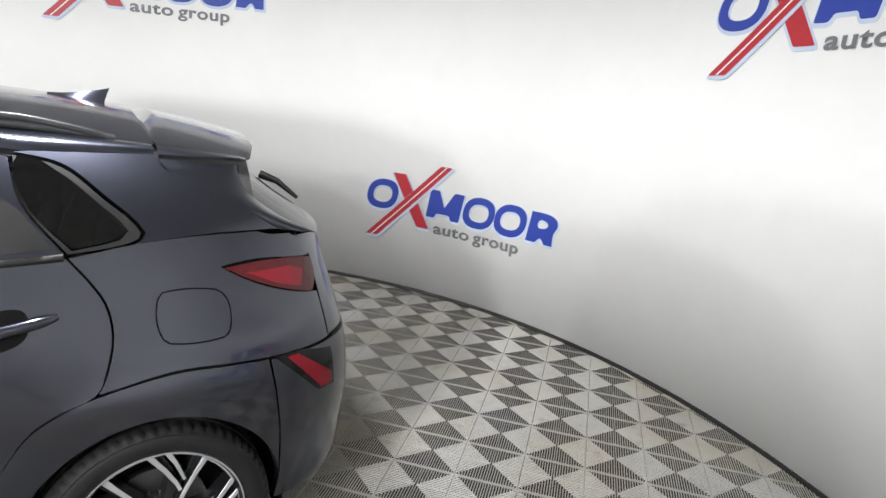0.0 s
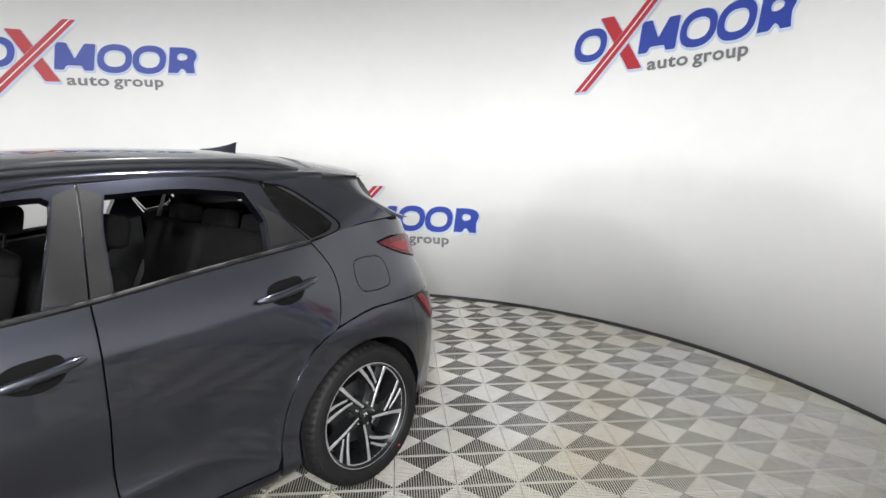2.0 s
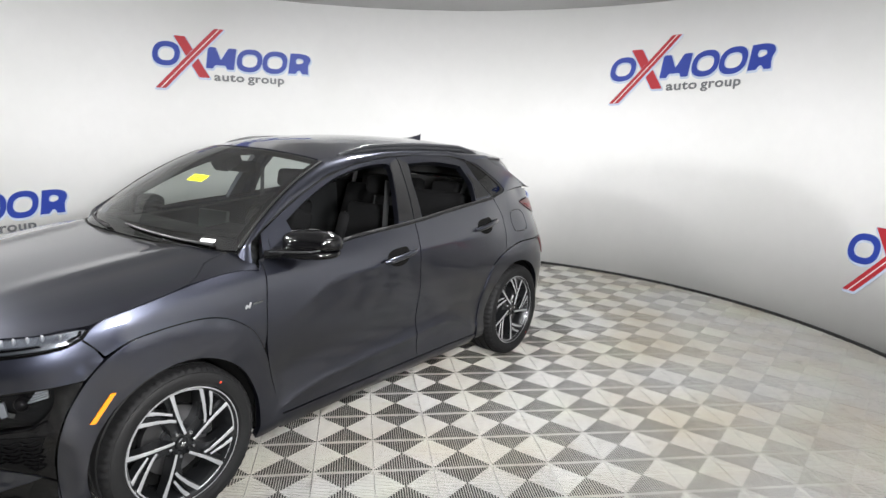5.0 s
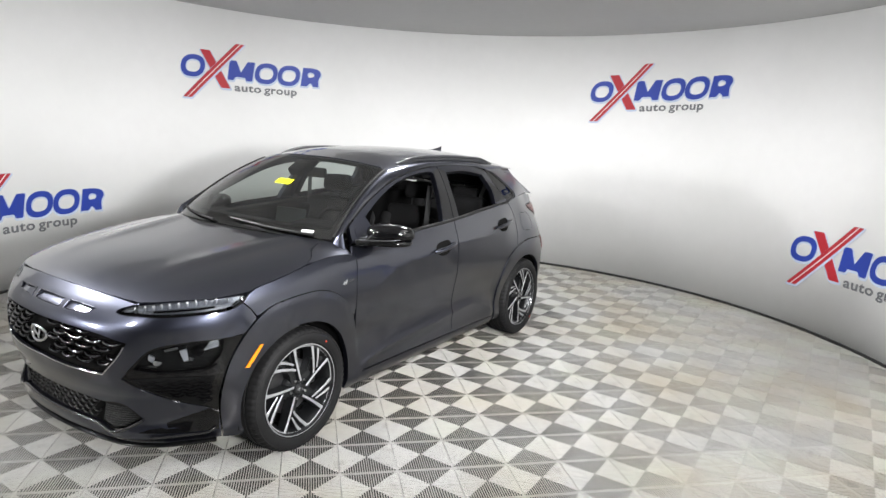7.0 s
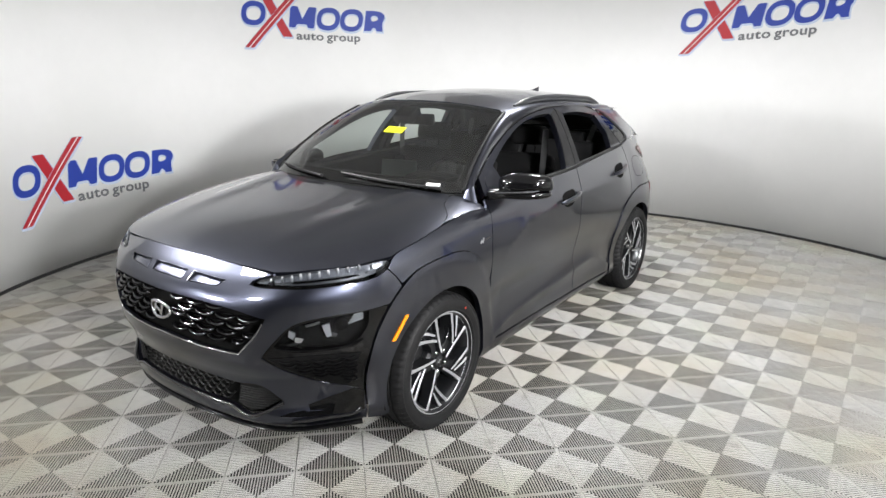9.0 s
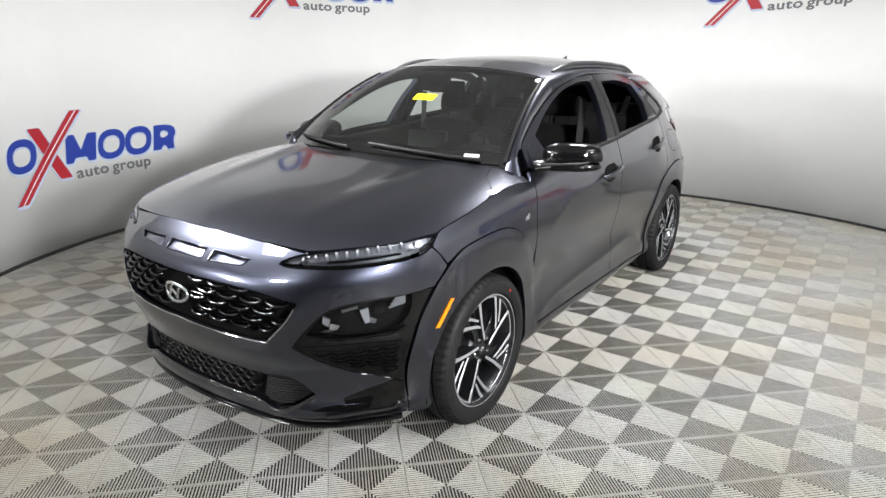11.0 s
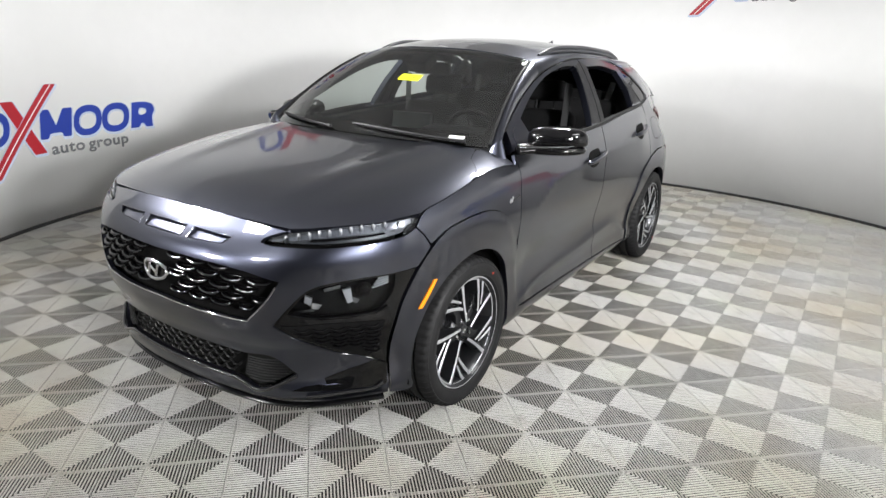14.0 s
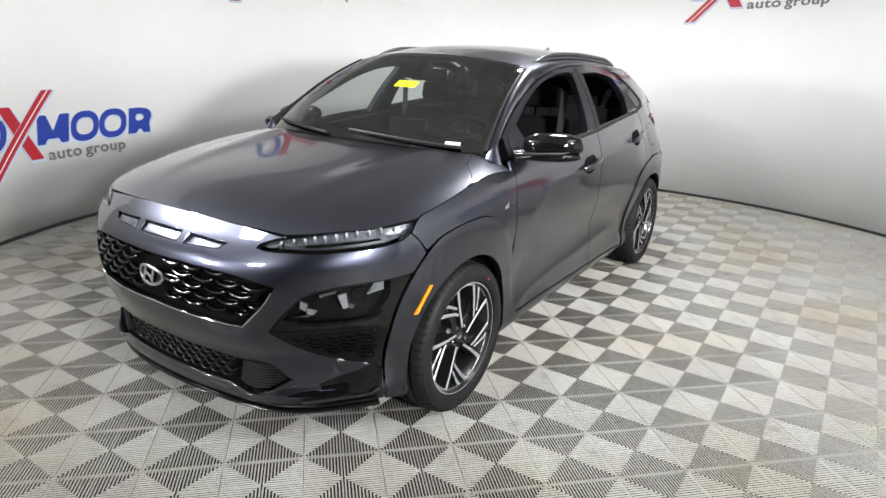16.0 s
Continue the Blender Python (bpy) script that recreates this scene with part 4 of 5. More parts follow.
    xs = np.linspace(.13, -1.225, 30)
    lift = [.036 * min(1, max(0, (.13 - x) / .22))**.7 * min(1, max(0, (x + 1.225) / .22))**.7 - .004 for x in xs]
    ye = [roof_edge(x)[0] for x in xs]
    tube(bm, [(x, k * (y * .925), float(roof(x, y * .925)[2]) + l) for x, y, l in zip(xs, ye, lift)], [.009] + [.012] * 28 + [.009], 8, 1.0)
    rail = part("roof_rail", bm, RAIL, car, "dark grey roof rail", 50)
    bm = bmesh.new()
    tube(bm, [(x, k * (y * .925), float(roof(x, y * .925)[2]) + l * .4) for x, y, l in zip(xs, ye, lift)], .009, 8, 1.4)
    part("rail_foot", bm, RAIL, rail, "", 50)

# roof, bonnet, screen
roof_outline = [(x, .93 * float(roof_edge(x)[0])) for x in np.linspace(-1.335, .26, 24)]
front_roof = [(float(p[0]) - .012, float(p[1])) for p in screen(np.linspace(.95, -.95, 22), np.ones(22))]
ro = roof_outline + front_roof + [(x, -y) for x, y in roof_outline[::-1]]
panel("roof_panel", np.array(ro), roof, PAINT, car, "", step=.05, gap=.001)
nose = [(0, .902), (.12, .902), (.25, .900), (.44, .891), (.616, .876)]
lampline = [(.70, .888), (.808, .899), (.95, .906), (1.133, .914)]
hb = [tuple(lower(*p)[:2]) for p in nose[1:] + lampline]
hb += [tuple(lower(s_of(x=x), z)[:2]) for x, z in zip(TOP_X[1:], TOP_Z[1:]) if x > 1.25]
turn = [(1.235, .833), (1.195, .818), (1.158, .795), (1.118, .757), (1.088, .726), (1.035, .702), (.985, .683)]
hb += turn
cowl = [(float(p[0]) + .012, float(p[1])) for p in screen(np.linspace(.93, 0, 14), np.zeros(14))]
hb += cowl
hb = hb + [(x, -y) for x, y in hb[::-1][1:]] + [tuple(lower(0, .902)[:2])]
panel("bonnet", np.array(hb), hood_top, PAINT, car, "", step=.04, thick=.02, gap=.002)
rim = [tuple(lower(s_of(x=x), z)[:2]) for x, z in zip(TOP_X, TOP_Z) if x < 1.25]
shoulder = np.array(turn + [(.932, .668), (.915, .70), (.892, .75), (.872, .79)] + rim[::-1])
for k in (1, -1):
    panel("fender_shoulder", (shoulder * (1, k))[::k], hood_top, PAINT, car, "painted top of the fender under the pillar", step=.04, thick=.015, gap=.0008)
sheet("windscreen", screen, np.linspace(-.985, .985, 40), np.linspace(.0, .995, 24), SCREEN_GLASS, car, "clear windscreen")
for nm, us, vs in (("screen_edge", np.linspace(-1, 1, 40), np.linspace(0, .10, 5)), ("screen_edge", np.linspace(-1, 1, 40), np.linspace(.93, 1.0, 5)), ("screen_edge", np.linspace(-1.0, -.94, 4), np.linspace(.10, .93, 20)), ("screen_edge", np.linspace(.94, 1.0, 4), np.linspace(.10, .93, 20))):
    sheet(nm, lambda u, v: screen(u, v, -.004), us, vs, GLOSS_BLACK, car, "black printed edge of the windscreen")
bm = bmesh.new()
ws = screen(np.linspace(-.95, .95, 30), np.zeros(30))
tube(bm, [(p[0] + .010, p[1], p[2] - .016) for p in ws], .020, 8, .5)
part("cowl", bm, SATIN_BLACK, car, "black cowl under the windscreen", 60)
for a, b, c in ((-.10, -.62, .16), (.62, .02, .14)):
    bm = bmesh.new()
    ends = screen(np.linspace(a, b, 10) / .715, np.linspace(.015, c * .45, 10), .014)
    tube(bm, [tuple(p) for p in ends], [.010] + [.007] * 8 + [.004], 6)
    part("wiper", bm, SATIN_BLACK, car, "black windscreen wiper", 50)
sheet("windscreen_label", lambda u, v: screen(u, v, .003), np.linspace(.755, .845, 5), np.linspace(.035, .068, 3), PAPER, car, "small white label behind the windscreen")
sheet("label_print", lambda u, v: screen(u, v, .0045), np.linspace(.765, .835, 5), np.linspace(.049, .058, 3), INK, car, "bar of grey print")
sheet("yellow_tag", lambda u, v: screen(u, v, .003), np.linspace(.07, .275, 5), np.linspace(.520, .592, 3), YELLOW_TAG, car, "yellow paper tag under the mirror")
sheet("tag_writing", lambda u, v: screen(u, v, .005), np.linspace(.105, .24, 5), np.linspace(.546, .562, 3), TAG_INK, car, "bar of dark handwriting")

# nose
def nose_panel(name, pts, mat, own=None, label="", holes=(), out=0.0, both=True, thick=.014, gap=.002, fine=.025, step=.035):
    """Symmetric outline about the middle: points from the middle's top to its bottom on the left."""
    L = curve_through(pts, False, fine)
    R = L[::-1] * (-1, 1)
    if abs(L[0][0]) < 1e-6:
        R = R[:-1]
    if abs(L[-1][0]) < 1e-6:
        R = R[1:]
    loops = []
    for h, pair in holes:
        c = curve_through(h, pair != "mid", fine)
        if pair == "mid":
            loops.append(np.vstack([c, (c[::-1] * (-1, 1))[(1 if abs(c[-1][0]) < 1e-6 else 0):(-1 if abs(c[0][0]) < 1e-6 else None)]]))
        else:
            loops += [c, c[::-1] * (-1, 1)]
    return panel(name, np.vstack([L, R]), lambda u, v: lower(u, v, out), mat, own or car, label, loops, step, thick, gap, eps=.010)


GRILLE = [(0, .752), (.21, .752), (.44, .741), (.578, .714, 0), (.536, .646), (.450, .552, 0), (.244, .551), (0, .556)]
INTAKE = [(0, .412), (.25, .406), (.41, .398, 0), (.53, .398), (.622, .325, 0), (.54, .285), (.46, .262, 0), (.36, .288), (0, .296)]
SLOT_L = [(.172, .845, 0), (.372, .838, 0), (.335, .816, 0), (.158, .810, 0)]
SLOT_M = [(0, .846), (.125, .845, 0), (.118, .811, 0), (0, .811)]
bumper = nose_panel("front_bumper", nose + [(.616, .876, 0), (.538, .856), (.505, .837), (.626, .832), (.863, .839), (1.044, .854), (1.10, .876, 0), (1.140, .84), (1.170, .795, 0), (1.104, .730, 0),
                                            (1.006, .722), (.859, .717), (.692, .688), (.600, .605), (.552, .545, 0), (.66, .478), (.785, .414), (.925, .378), (.986, .345, 0), (.997, .215, 0), (.80, .188), (.5, .183), (.25, .195), (0, .205)],
                    PAINT, None, "", [(GRILLE, "mid"), (INTAKE, "mid"), (SLOT_L, "pair"), (SLOT_M, "mid")], thick=.020)
for pts, sides in ((SLOT_L, (1, -1)), (SLOT_M, (1,))):
    for k in sides:
        ring = curve_through(pts, False, .025)
        ring = np.vstack([ring, (ring[::-1] * (-1, 1))[1:-1]]) if pts is SLOT_M else ring * (k, 1)
        if k < 0:
            ring = ring[::-1]
        panel("slot_floor", ring, lambda u, v: lower(u, v, -.003 - .020 * np.clip((np.asarray(v) - .808) / .038, 0, 1)), PAINT, bumper, "body-coloured floor of the slot", step=.03, thick=0, gap=-.004)
        bm = bmesh.new()
        tube(bm, [tuple(lower(p[0], p[1], -.0005)) for p in np.vstack([ring, ring[:1]])], .0028, 6)
        part("slot_edge", bm, PAINT, bumper, "rounded edge of the slot", 60)
grille = nose_panel("grille", [(0, .765), (.22, .765), (.45, .753), (.60, .722, 0), (.55, .64), (.455, .538, 0), (0, .545)], DARK, car, "black mesh grille in a bright rim", out=-.045, thick=0)
loop = curve_through(GRILLE, False, .02)
for k in (1, -1):
    bm = bmesh.new()
    tube(bm, [tuple(lower(k * p[0], p[1], -.001)) for p in loop if p[1] < .70 and (p[1] < .60 or p[0] > .4)], .0035, 6)
    part("grille_rim", bm, CHROME, grille, "bright grille rim", 60)
top, bot = (lambda s: np.interp(abs(s), [0, .21, .44, .578], [.752, .752, .741, .714])), (lambda s: np.interp(abs(s), [0, .45, .54, .58], [.556, .552, .646, .70]))
for row in range(6):
    z = .738 - row * .034
    for j in range(-6, 7):
        s = (j + (.5 if row % 2 else 0)) * .112
        if abs(s) < .085 and .60 < z < .74 or z > top(s) - .004 or abs(s) > .56:
            continue
        w = .053 if bot(abs(s) + .05) + .014 < z else .034
        if z < bot(s) + .016:
            continue
        bm = bmesh.new()
        L = curve_through([(s - w, z + .008), (s - w * .55, z - .004), (s, z - .006), (s + w * .55, z - .004), (s + w, z + .008)], False, .02)
        tube(bm, [tuple(lower(p[0], p[1], -.010 - .014 * (abs(p[0] - s) / w)**2)) for p in L], [.004] + [.0115] * (len(L) - 2) + [.004], 8, .55)
        part("grille_scale", bm, GLOSS_BLACK, grille, "", 60)
        bm = bmesh.new()
        tube(bm, [tuple(lower(s + d * w * .75, z + .010, -.020)) for d in np.linspace(-1, 1, 5)], .005, 6, .6)
        part("grille_bar", bm, GLOSS_BLACK, grille, "", 60)
em = thing("emblem", "", "")
em.parent = grille
em.location = tuple(lower(0, .666, .006))
a = np.linspace(0, 2 * math.pi, 33)
bm = bmesh.new()
tube(bm, [(-.012 * math.cos(t)**2, .068 * math.cos(t), .036 * math.sin(t)) for t in a], .0075, 8)
part("emblem_ring", bm, CHROME, em, "chrome oval ring", 60)
for dy, high, turn in ((.024, .052, -20), (-.024, .052, -20), (.0, .040, 62)):
    bm = bmesh.new()
    box(bm, .010, .012, high, pose(.0, dy, 0, turn), .003)
    part("emblem_bar", bm, CHROME, em, "chrome slanting bar", 30)
bm = bmesh.new()
lathe(bm, [(0.001, 0), (.062, 0), (.062, -.008)], 32)
ob = part("emblem_back", bm, GLOSS_BLACK, em, "black oval plate", 30)
ob.rotation_euler, ob.scale, ob.location = (0, 0, -math.pi / 2), (1, 1, .55), (-.006, 0, 0)

intake = nose_panel("lower_intake", [(0, .425), (.41, .412), (.54, .412), (.64, .325), (.46, .248), (.36, .27), (0, .28)], DARK, car, "black lower air intake", out=-.04, thick=0)
for k in (1, -1):
    bm = bmesh.new()
    bar_on(bm, [(k * p[0], p[1]) for p in ((.0, .292), (.36, .284), (.46, .257), (.54, .280), (.622, .322))], lambda s, z: lower(s, z, .007), .0075, 8)
    part("intake_rim", bm, PIANO, intake, "gloss rim", 60)
    low_panel("side_grille", [(.412, .392, 0), (.53, .394), (.612, .325, 0), (.54, .290), (.46, .268, 0), (.385, .292, 0)], MESH_BLACK, k, intake, "ribbed black side insert", out=-.016, flank=False, thick=.02)
    for i in range(9):
        z = .285 + i * .0115
        hi = np.interp(z, [.268, .325, .394], [.50, .60, .535])
        lo = np.interp(z, [.268, .292, .392], [.455, .395, .420])
        bm = bmesh.new()
        bar_on(bm, [(k * lo, z), (k * (lo + hi) / 2, z - .002), (k * hi, z)], lambda s, zz: lower(s, zz, -.014), .0026, 5)
        part("side_rib", bm, MESH_BLACK, intake, "", 60)
for row in range(4):
    z = .392 - row * .026
    for j in range(-7, 8):
        s = (j + (.5 if row % 2 else 0)) * .058
        if abs(s) > .37 or z < .30:
            continue
        bm = bmesh.new()
        for d in (-1, 1):
            tube(bm, [tuple(lower(s + d * .029, z, -.018)), tuple(lower(s + d * .014, z - .013, -.014)), tuple(lower(s, z - .014, -.014))], .004, 5)
        part("intake_mesh", bm, MESH_BLACK, intake, "", 60)
bm = bmesh.new()
bar_on(bm, [(-.97, .214), (-.80, .196), (-.5, .190), (-.25, .203), (0, .212), (.25, .203), (.5, .190), (.8, .196), (.97, .214)], lambda s, z: lower(s, z, .022), .016, 8, .6)
part("front_lip", bm, GLOSS_BLACK, car, "gloss black front lip", 60)
for k in (1, -1):
    bm = bmesh.new()
    bar_on(bm, [(k * .66, .240), (k * .80, .246), (k * .93, .256), (k * .965, .278)], lambda s, z: lower(s, z, .005), .007, 8)
    part("bumper_blade", bm, PIANO, car, "gloss trim line", 60)
    # thin black sheet laid on the bumper's lower corner
    low_panel("bumper_scoop", [(.60, .262, 0), (.76, .258), (.90, .262), (.982, .268, 0), (.984, .352, 0), (.935, .372, 0), (.88, .350), (.78, .318), (.68, .286)], GLOSS_BLACK, k, car, "thin gloss black sheet over the lip", out=.0015, flank=False, thick=.004, gap=0)

for k in (1, -1):
    # daytime lamps
    DRL = [(.512, .839), (.540, .853), (.616, .873), (.70, .885), (.808, .896), (.95, .903), (1.128, .911, 0), (1.094, .877), (1.042, .858), (.863, .843), (.626, .836)]
    lamp = low_panel("headlight", DRL, LAMP_GREY, k, car, "slim smoky headlight with clear segments", out=-.022, flank=False, thick=0)
    low_panel("lens", DRL, LENS, k, lamp, "clear lens", out=-.001, flank=False, thick=.006)
    low_panel("light_guide", [(.56, .846, 0), (.626, .858), (.70, .872), (.808, .886), (.95, .896), (1.10, .905, 0), (1.06, .884), (.968, .874), (.86, .868), (.70, .856), (.62, .846)], SMOKE, k, lamp, "smoky light strip", out=-.016, flank=False, thick=.004, gap=0)
    low_panel("lamp_strip", [(.69, .848, 0), (.80, .854), (.90, .860), (.975, .866, 0), (.965, .872, 0), (.90, .867), (.80, .862), (.70, .856, 0)], GLOSS_BLACK, k, lamp, "black strip under the lamp segments", out=-.010, flank=False, thick=.008, gap=0)
    rnd = random.Random(5)
    for i, (s, z) in enumerate(((.601, .850), (.650, .860), (.691, .865), (.728, .872), (.765, .875), (.806, .879), (.845, .883), (.885, .887), (.930, .890), (.977, .893), (1.035, .890))):
        bm = bmesh.new()
        bmesh.ops.create_icosphere(bm, subdivisions=2, radius=1)
        e = lower(k * s, z, -.012)
        for v in bm.verts:
            v.co = Vector((e[0] + v.co.x * .007, e[1] + v.co.y * .0065 * k, e[2] + v.co.z * .012 * (1 + .4 * rnd.random())))
        part("lamp_segment", bm, LAMP_DOT, lamp, "clear lamp segment", 60)
    for s, z, w, h in ((.565, .843, .022, .004), (1.048, .884, .020, .010), (1.078, .893, .014, .008), (1.02, .876, .012, .004)):
        low_panel("reflector", [(s - w, z - h, 0), (s + w * .8, z - h * .4, 0), (s + w, z + h, 0), (s - w * .7, z + h * .6, 0)], SMOKE, k, lamp, "bright reflector", out=-.012, flank=False, thick=.004, gap=0)
    # lower lamp cluster
    FOG = [(.606, .594, 0), (.65, .645), (.700, .682), (.859, .709), (1.004, .716, 0), (.992, .650), (.920, .588), (.737, .582)]
    cl = low_panel("lamp_panel", [(.598, .602), (.688, .690), (.859, .720), (1.006, .725), (1.100, .726, 0), (1.026, .594), (.986, .45), (.984, .347, 0), (.925, .376), (.785, .411), (.66, .474), (.549, .545, 0)], GLOSS_BLACK, k, car, "gloss black panel round the lower lamps", out=-.004, flank=False,
                   holes=[FOG], thick=.02)
    pod = low_panel("lower_lamp", FOG, DARK, k, cl, "black lower lamp cluster", out=-.06, flank=False, thick=0, gap=0)
    low_panel("lens", FOG, LENS, k, pod, "clear lens", out=-.005, flank=False, thick=.004, gap=.001)
    for pts, deep, mat in (([(.668, .652), (.694, .640), (.688, .612), (.664, .628)], -.03, REFLECTOR), ([(.694, .632), (.730, .622), (.716, .604), (.690, .610)], -.016, CHROME), ([(.630, .600), (.700, .606), (.704, .594), (.622, .590)], -.02, DARK_CHROME),
                           ([(.806, .668), (.838, .676), (.846, .622), (.826, .616)], -.026, REFLECTOR), ([(.842, .640), (.872, .628), (.866, .612), (.844, .618)], -.03, DARK_CHROME), ([(.735, .676), (.80, .690), (.80, .676), (.74, .664)], -.03, DARK_CHROME)):
        low_panel("reflector", [(*q, 0) for q in pts], mat, k, pod, "bright reflector facet", out=deep, flank=False, thick=.01, gap=0)
    for i in range(4):
        low_panel("lamp_bar", [(.918 + .008 * i, .668 + .011 * i, 0), (.982, .682 + .009 * i, 0), (.984, .687 + .009 * i, 0), (.918 + .008 * i, .673 + .011 * i, 0)], REFLECTOR, k, pod, "bright lamp bar", out=-.018, flank=False, thick=.008, gap=0)
    bm = bmesh.new()
    lathe(bm, [(.001, .020), (.012, .017), (.021, .009), (.025, 0), (.029, .001), (.031, -.01)], 24)
    ob = part("projector", bm, GLOSS_BLACK, pod, "dark round projector lens", 60)
    e = lower(np.array([k * .892, k * .902]), np.array([.660, .660]), -.040)
    n = Vector(e[1] - e[0]).cross(Vector((0, 0, 1)))
    n = Vector((abs(n.x), abs(n.y) * k, 0)).normalized()
    ob.location = tuple(e[0])
    ob.rotation_mode = "QUATERNION"
    ob.rotation_quaternion = n.to_track_quat("Y", "Z")
    bm = bmesh.new()
    bar_on(bm, [(k * .62, .588), (k * .737, .576), (k * .92, .582), (k * .975, .60)], lambda s, z: lower(s, z, .002), .005, 6)
    part("lamp_rim", bm, GLOSS_BLACK, cl, "gloss black line", 60)
    low_panel("vent", [(.575, .545, 0), (.74, .552), (.968, .545, 0), (.935, .46), (.915, .392), (.79, .425), (.68, .48)], DARK, k, cl, "dark vent", out=.0005, flank=False, thick=.003)
    for row in range(8):
        z = .532 - row * .0165
        for j in range(5):
            s = .655 + j * .064 + (.012 if row % 2 else 0)
            if s > .94 or z < np.interp(s, [.575, .68, .79, .915], [.56, .508, .449, .415]):
                continue
            bm = bmesh.new()
            tube(bm, [tuple(lower(k * (s - .028), z + .003, .001)), tuple(lower(k * (s - .008), z - .002, .010)), tuple(lower(k * (s + .012), z - .002, .010)), tuple(lower(k * (s + .028), z + .003, .001))], .0052, 6, .6)
            part("vent_scale", bm, GLOSS_BLACK, cl, "", 60)
    # small mark on the fender: plain strokes
    low_panel("fender_mark", [(.998, .857, 0), (.988, .872, 0), (.978, .865, 0), (.968, .880, 0), (.961, .876, 0), (.974, .852, 0), (.983, .861, 0), (.991, .852, 0)], REFLECTOR, k, car, "small bright mark", out=.004, thick=.003, gap=0)
    low_panel("fender_mark", [(.957, .872, 0), (.905, .874, 0), (.905, .868, 0), (.957, .864, 0)], DARK_CHROME, k, car, "small bright mark", out=.004, thick=.003, gap=0)

# tail
S_END = RING_S[-1]


def tail_wrap(u, v, out=0.0):
    u = np.asarray(u, float)
    return lower(np.where(u > S_END, -(2 * S_END - u), u), v, out)


def tail_panel(name, pts, mat, own=None, label="", out=0.0, thick=.02, gap=.002):
    L = curve_through(pts, False, .03)
    R = np.stack([2 * S_END - L[::-1][:, 0], L[::-1][:, 1]], 1)
    if abs(L[-1][0] - S_END) < 1e-6:
        R = R[1:]
    if abs(L[0][0] - S_END) < 1e-6:
        R = R[:-1]
    return panel(name, np.vstack([L, R]), lambda u, v: tail_wrap(u, v, out), mat, own or car, label, (), .04, thick, gap, eps=.012)


tail_panel("rear_bumper", [(S_END, .815), (s_of(x=-1.99), .815), (s_of(x=-1.85), .826), (s_of(x=-1.70), .830), (s_of(x=-1.627), .828, 0), (s_of(x=-1.652), .62), (s_of(x=-1.668), .42), (s_of(x=-1.655), .315, 0), (s_of(x=-1.85), .30), (S_END, .32)], PAINT, out=.003, thick=.03)
tail_panel("tailgate", [(S_END, 1.16), (s_of(x=-1.99), 1.165), (s_of(x=-1.812), 1.184, 0), (s_of(x=-1.85), 1.110, 0), (s_of(x=-1.89), 1.106, 0), (s_of(x=-1.89), 1.0), (s_of(x=-1.88), .835, 0), (S_END, .82)], PAINT)


def rear_glass(u, v, out=0.0):
    """u across from -1 to 1, v up."""
    u, v = np.broadcast_arrays(np.asarray(u, float), np.asarray(v, float))
    a = np.abs(u)
    w = np.maximum(1 - v, 0)
    edge, mid = -1.58 - .24 * w**2.2, -1.60 - .32 * w**1.12
    x = mid + (edge - mid) * a**3
    y0, y1 = .665 * u, .535 * u
    z0, z1 = 1.170 + .015 * a, 1.405 - .015 * a**2
    return np.stack([x, y0 + (y1 - y0) * v, z0 + (z1 - z0) * v], -1)


sheet("rear_window", rear_glass, np.linspace(-.86, .86, 24), np.linspace(.08, .95, 10), REAR_GLASS, car, "tinted rear window", flip=True)


def tail_lining(u, t):
    """Inside of the tailgate, from the load floor up to the window's lower edge."""
    t = np.asarray(t, float)
    p = rear_glass(u, .07)
    p[..., 0] += .035 + .05 * (1 - t)
    p[..., 2] = .80 + t * (p[..., 2] - .80)
    return p


sheet("tailgate_lining", tail_lining, np.linspace(-.95, .95, 16), np.linspace(0, 1, 6), HEADLINER, car, "dark lining of the tailgate", flip=True)
for us in (np.linspace(-1, -.86, 4), np.linspace(.86, 1, 4)):
    sheet("window_frame", rear_glass, us, np.linspace(0, 1, 10), GLOSS_BLACK, car, "gloss black rear window edge", flip=True)
sheet("window_frame", rear_glass, np.linspace(-.86, .86, 12), np.linspace(0, .08, 3), GLOSS_BLACK, car, "gloss black rear window edge", flip=True)
for k in (1, -1):
    def wing(t, w, k=k):
        """The spoiler's side between the pillar's seam and the window's edge."""
        t, w = np.asarray(t, float), np.asarray(w, float)
        a = house(np.interp(t, [0, .12, .4, .75, 1], [-1.338, -1.354, -1.45, -1.60, -1.69]), np.interp(t, [0, .12, .4, .75, 1], [1.410, 1.382, 1.342, 1.261, 1.203]))
        b = rear_glass(np.ones_like(t), 1 - t)
        p = a + (b - a) * w[..., None]
        p[..., 1] = (a[..., 1] + (b[..., 1] - a[..., 1]) * w**3) * k
        return p
    sheet("spoiler_side", wing, np.linspace(0, 1, 16), np.linspace(0, 1, 10), PAINT, car, flip=k > 0)
    def cap(x, t, k=k):
        x, t = np.asarray(x, float), np.asarray(t, float)
        a, b = house(x, np.interp(x, [-1.62, -1.333], [1.409, 1.420])), roof(x, .93 * roof_edge(x)[0])
        p = a + (b - a) * t[..., None]
        p[..., 1] = (p[..., 1] + .008 * np.sin(np.pi * t)) * k
        return p
    sheet("spoiler_edge", cap, np.linspace(-1.61, -1.338, 14), np.linspace(0, 1, 5), PAINT, car, flip=k > 0)
sp = [(x, .93 * float(roof_edge(x)[0])) for x in np.linspace(-1.338, -1.60, 8)] + [(-1.645, .47), (-1.68, .35), (-1.70, .18), (-1.71, 0)]
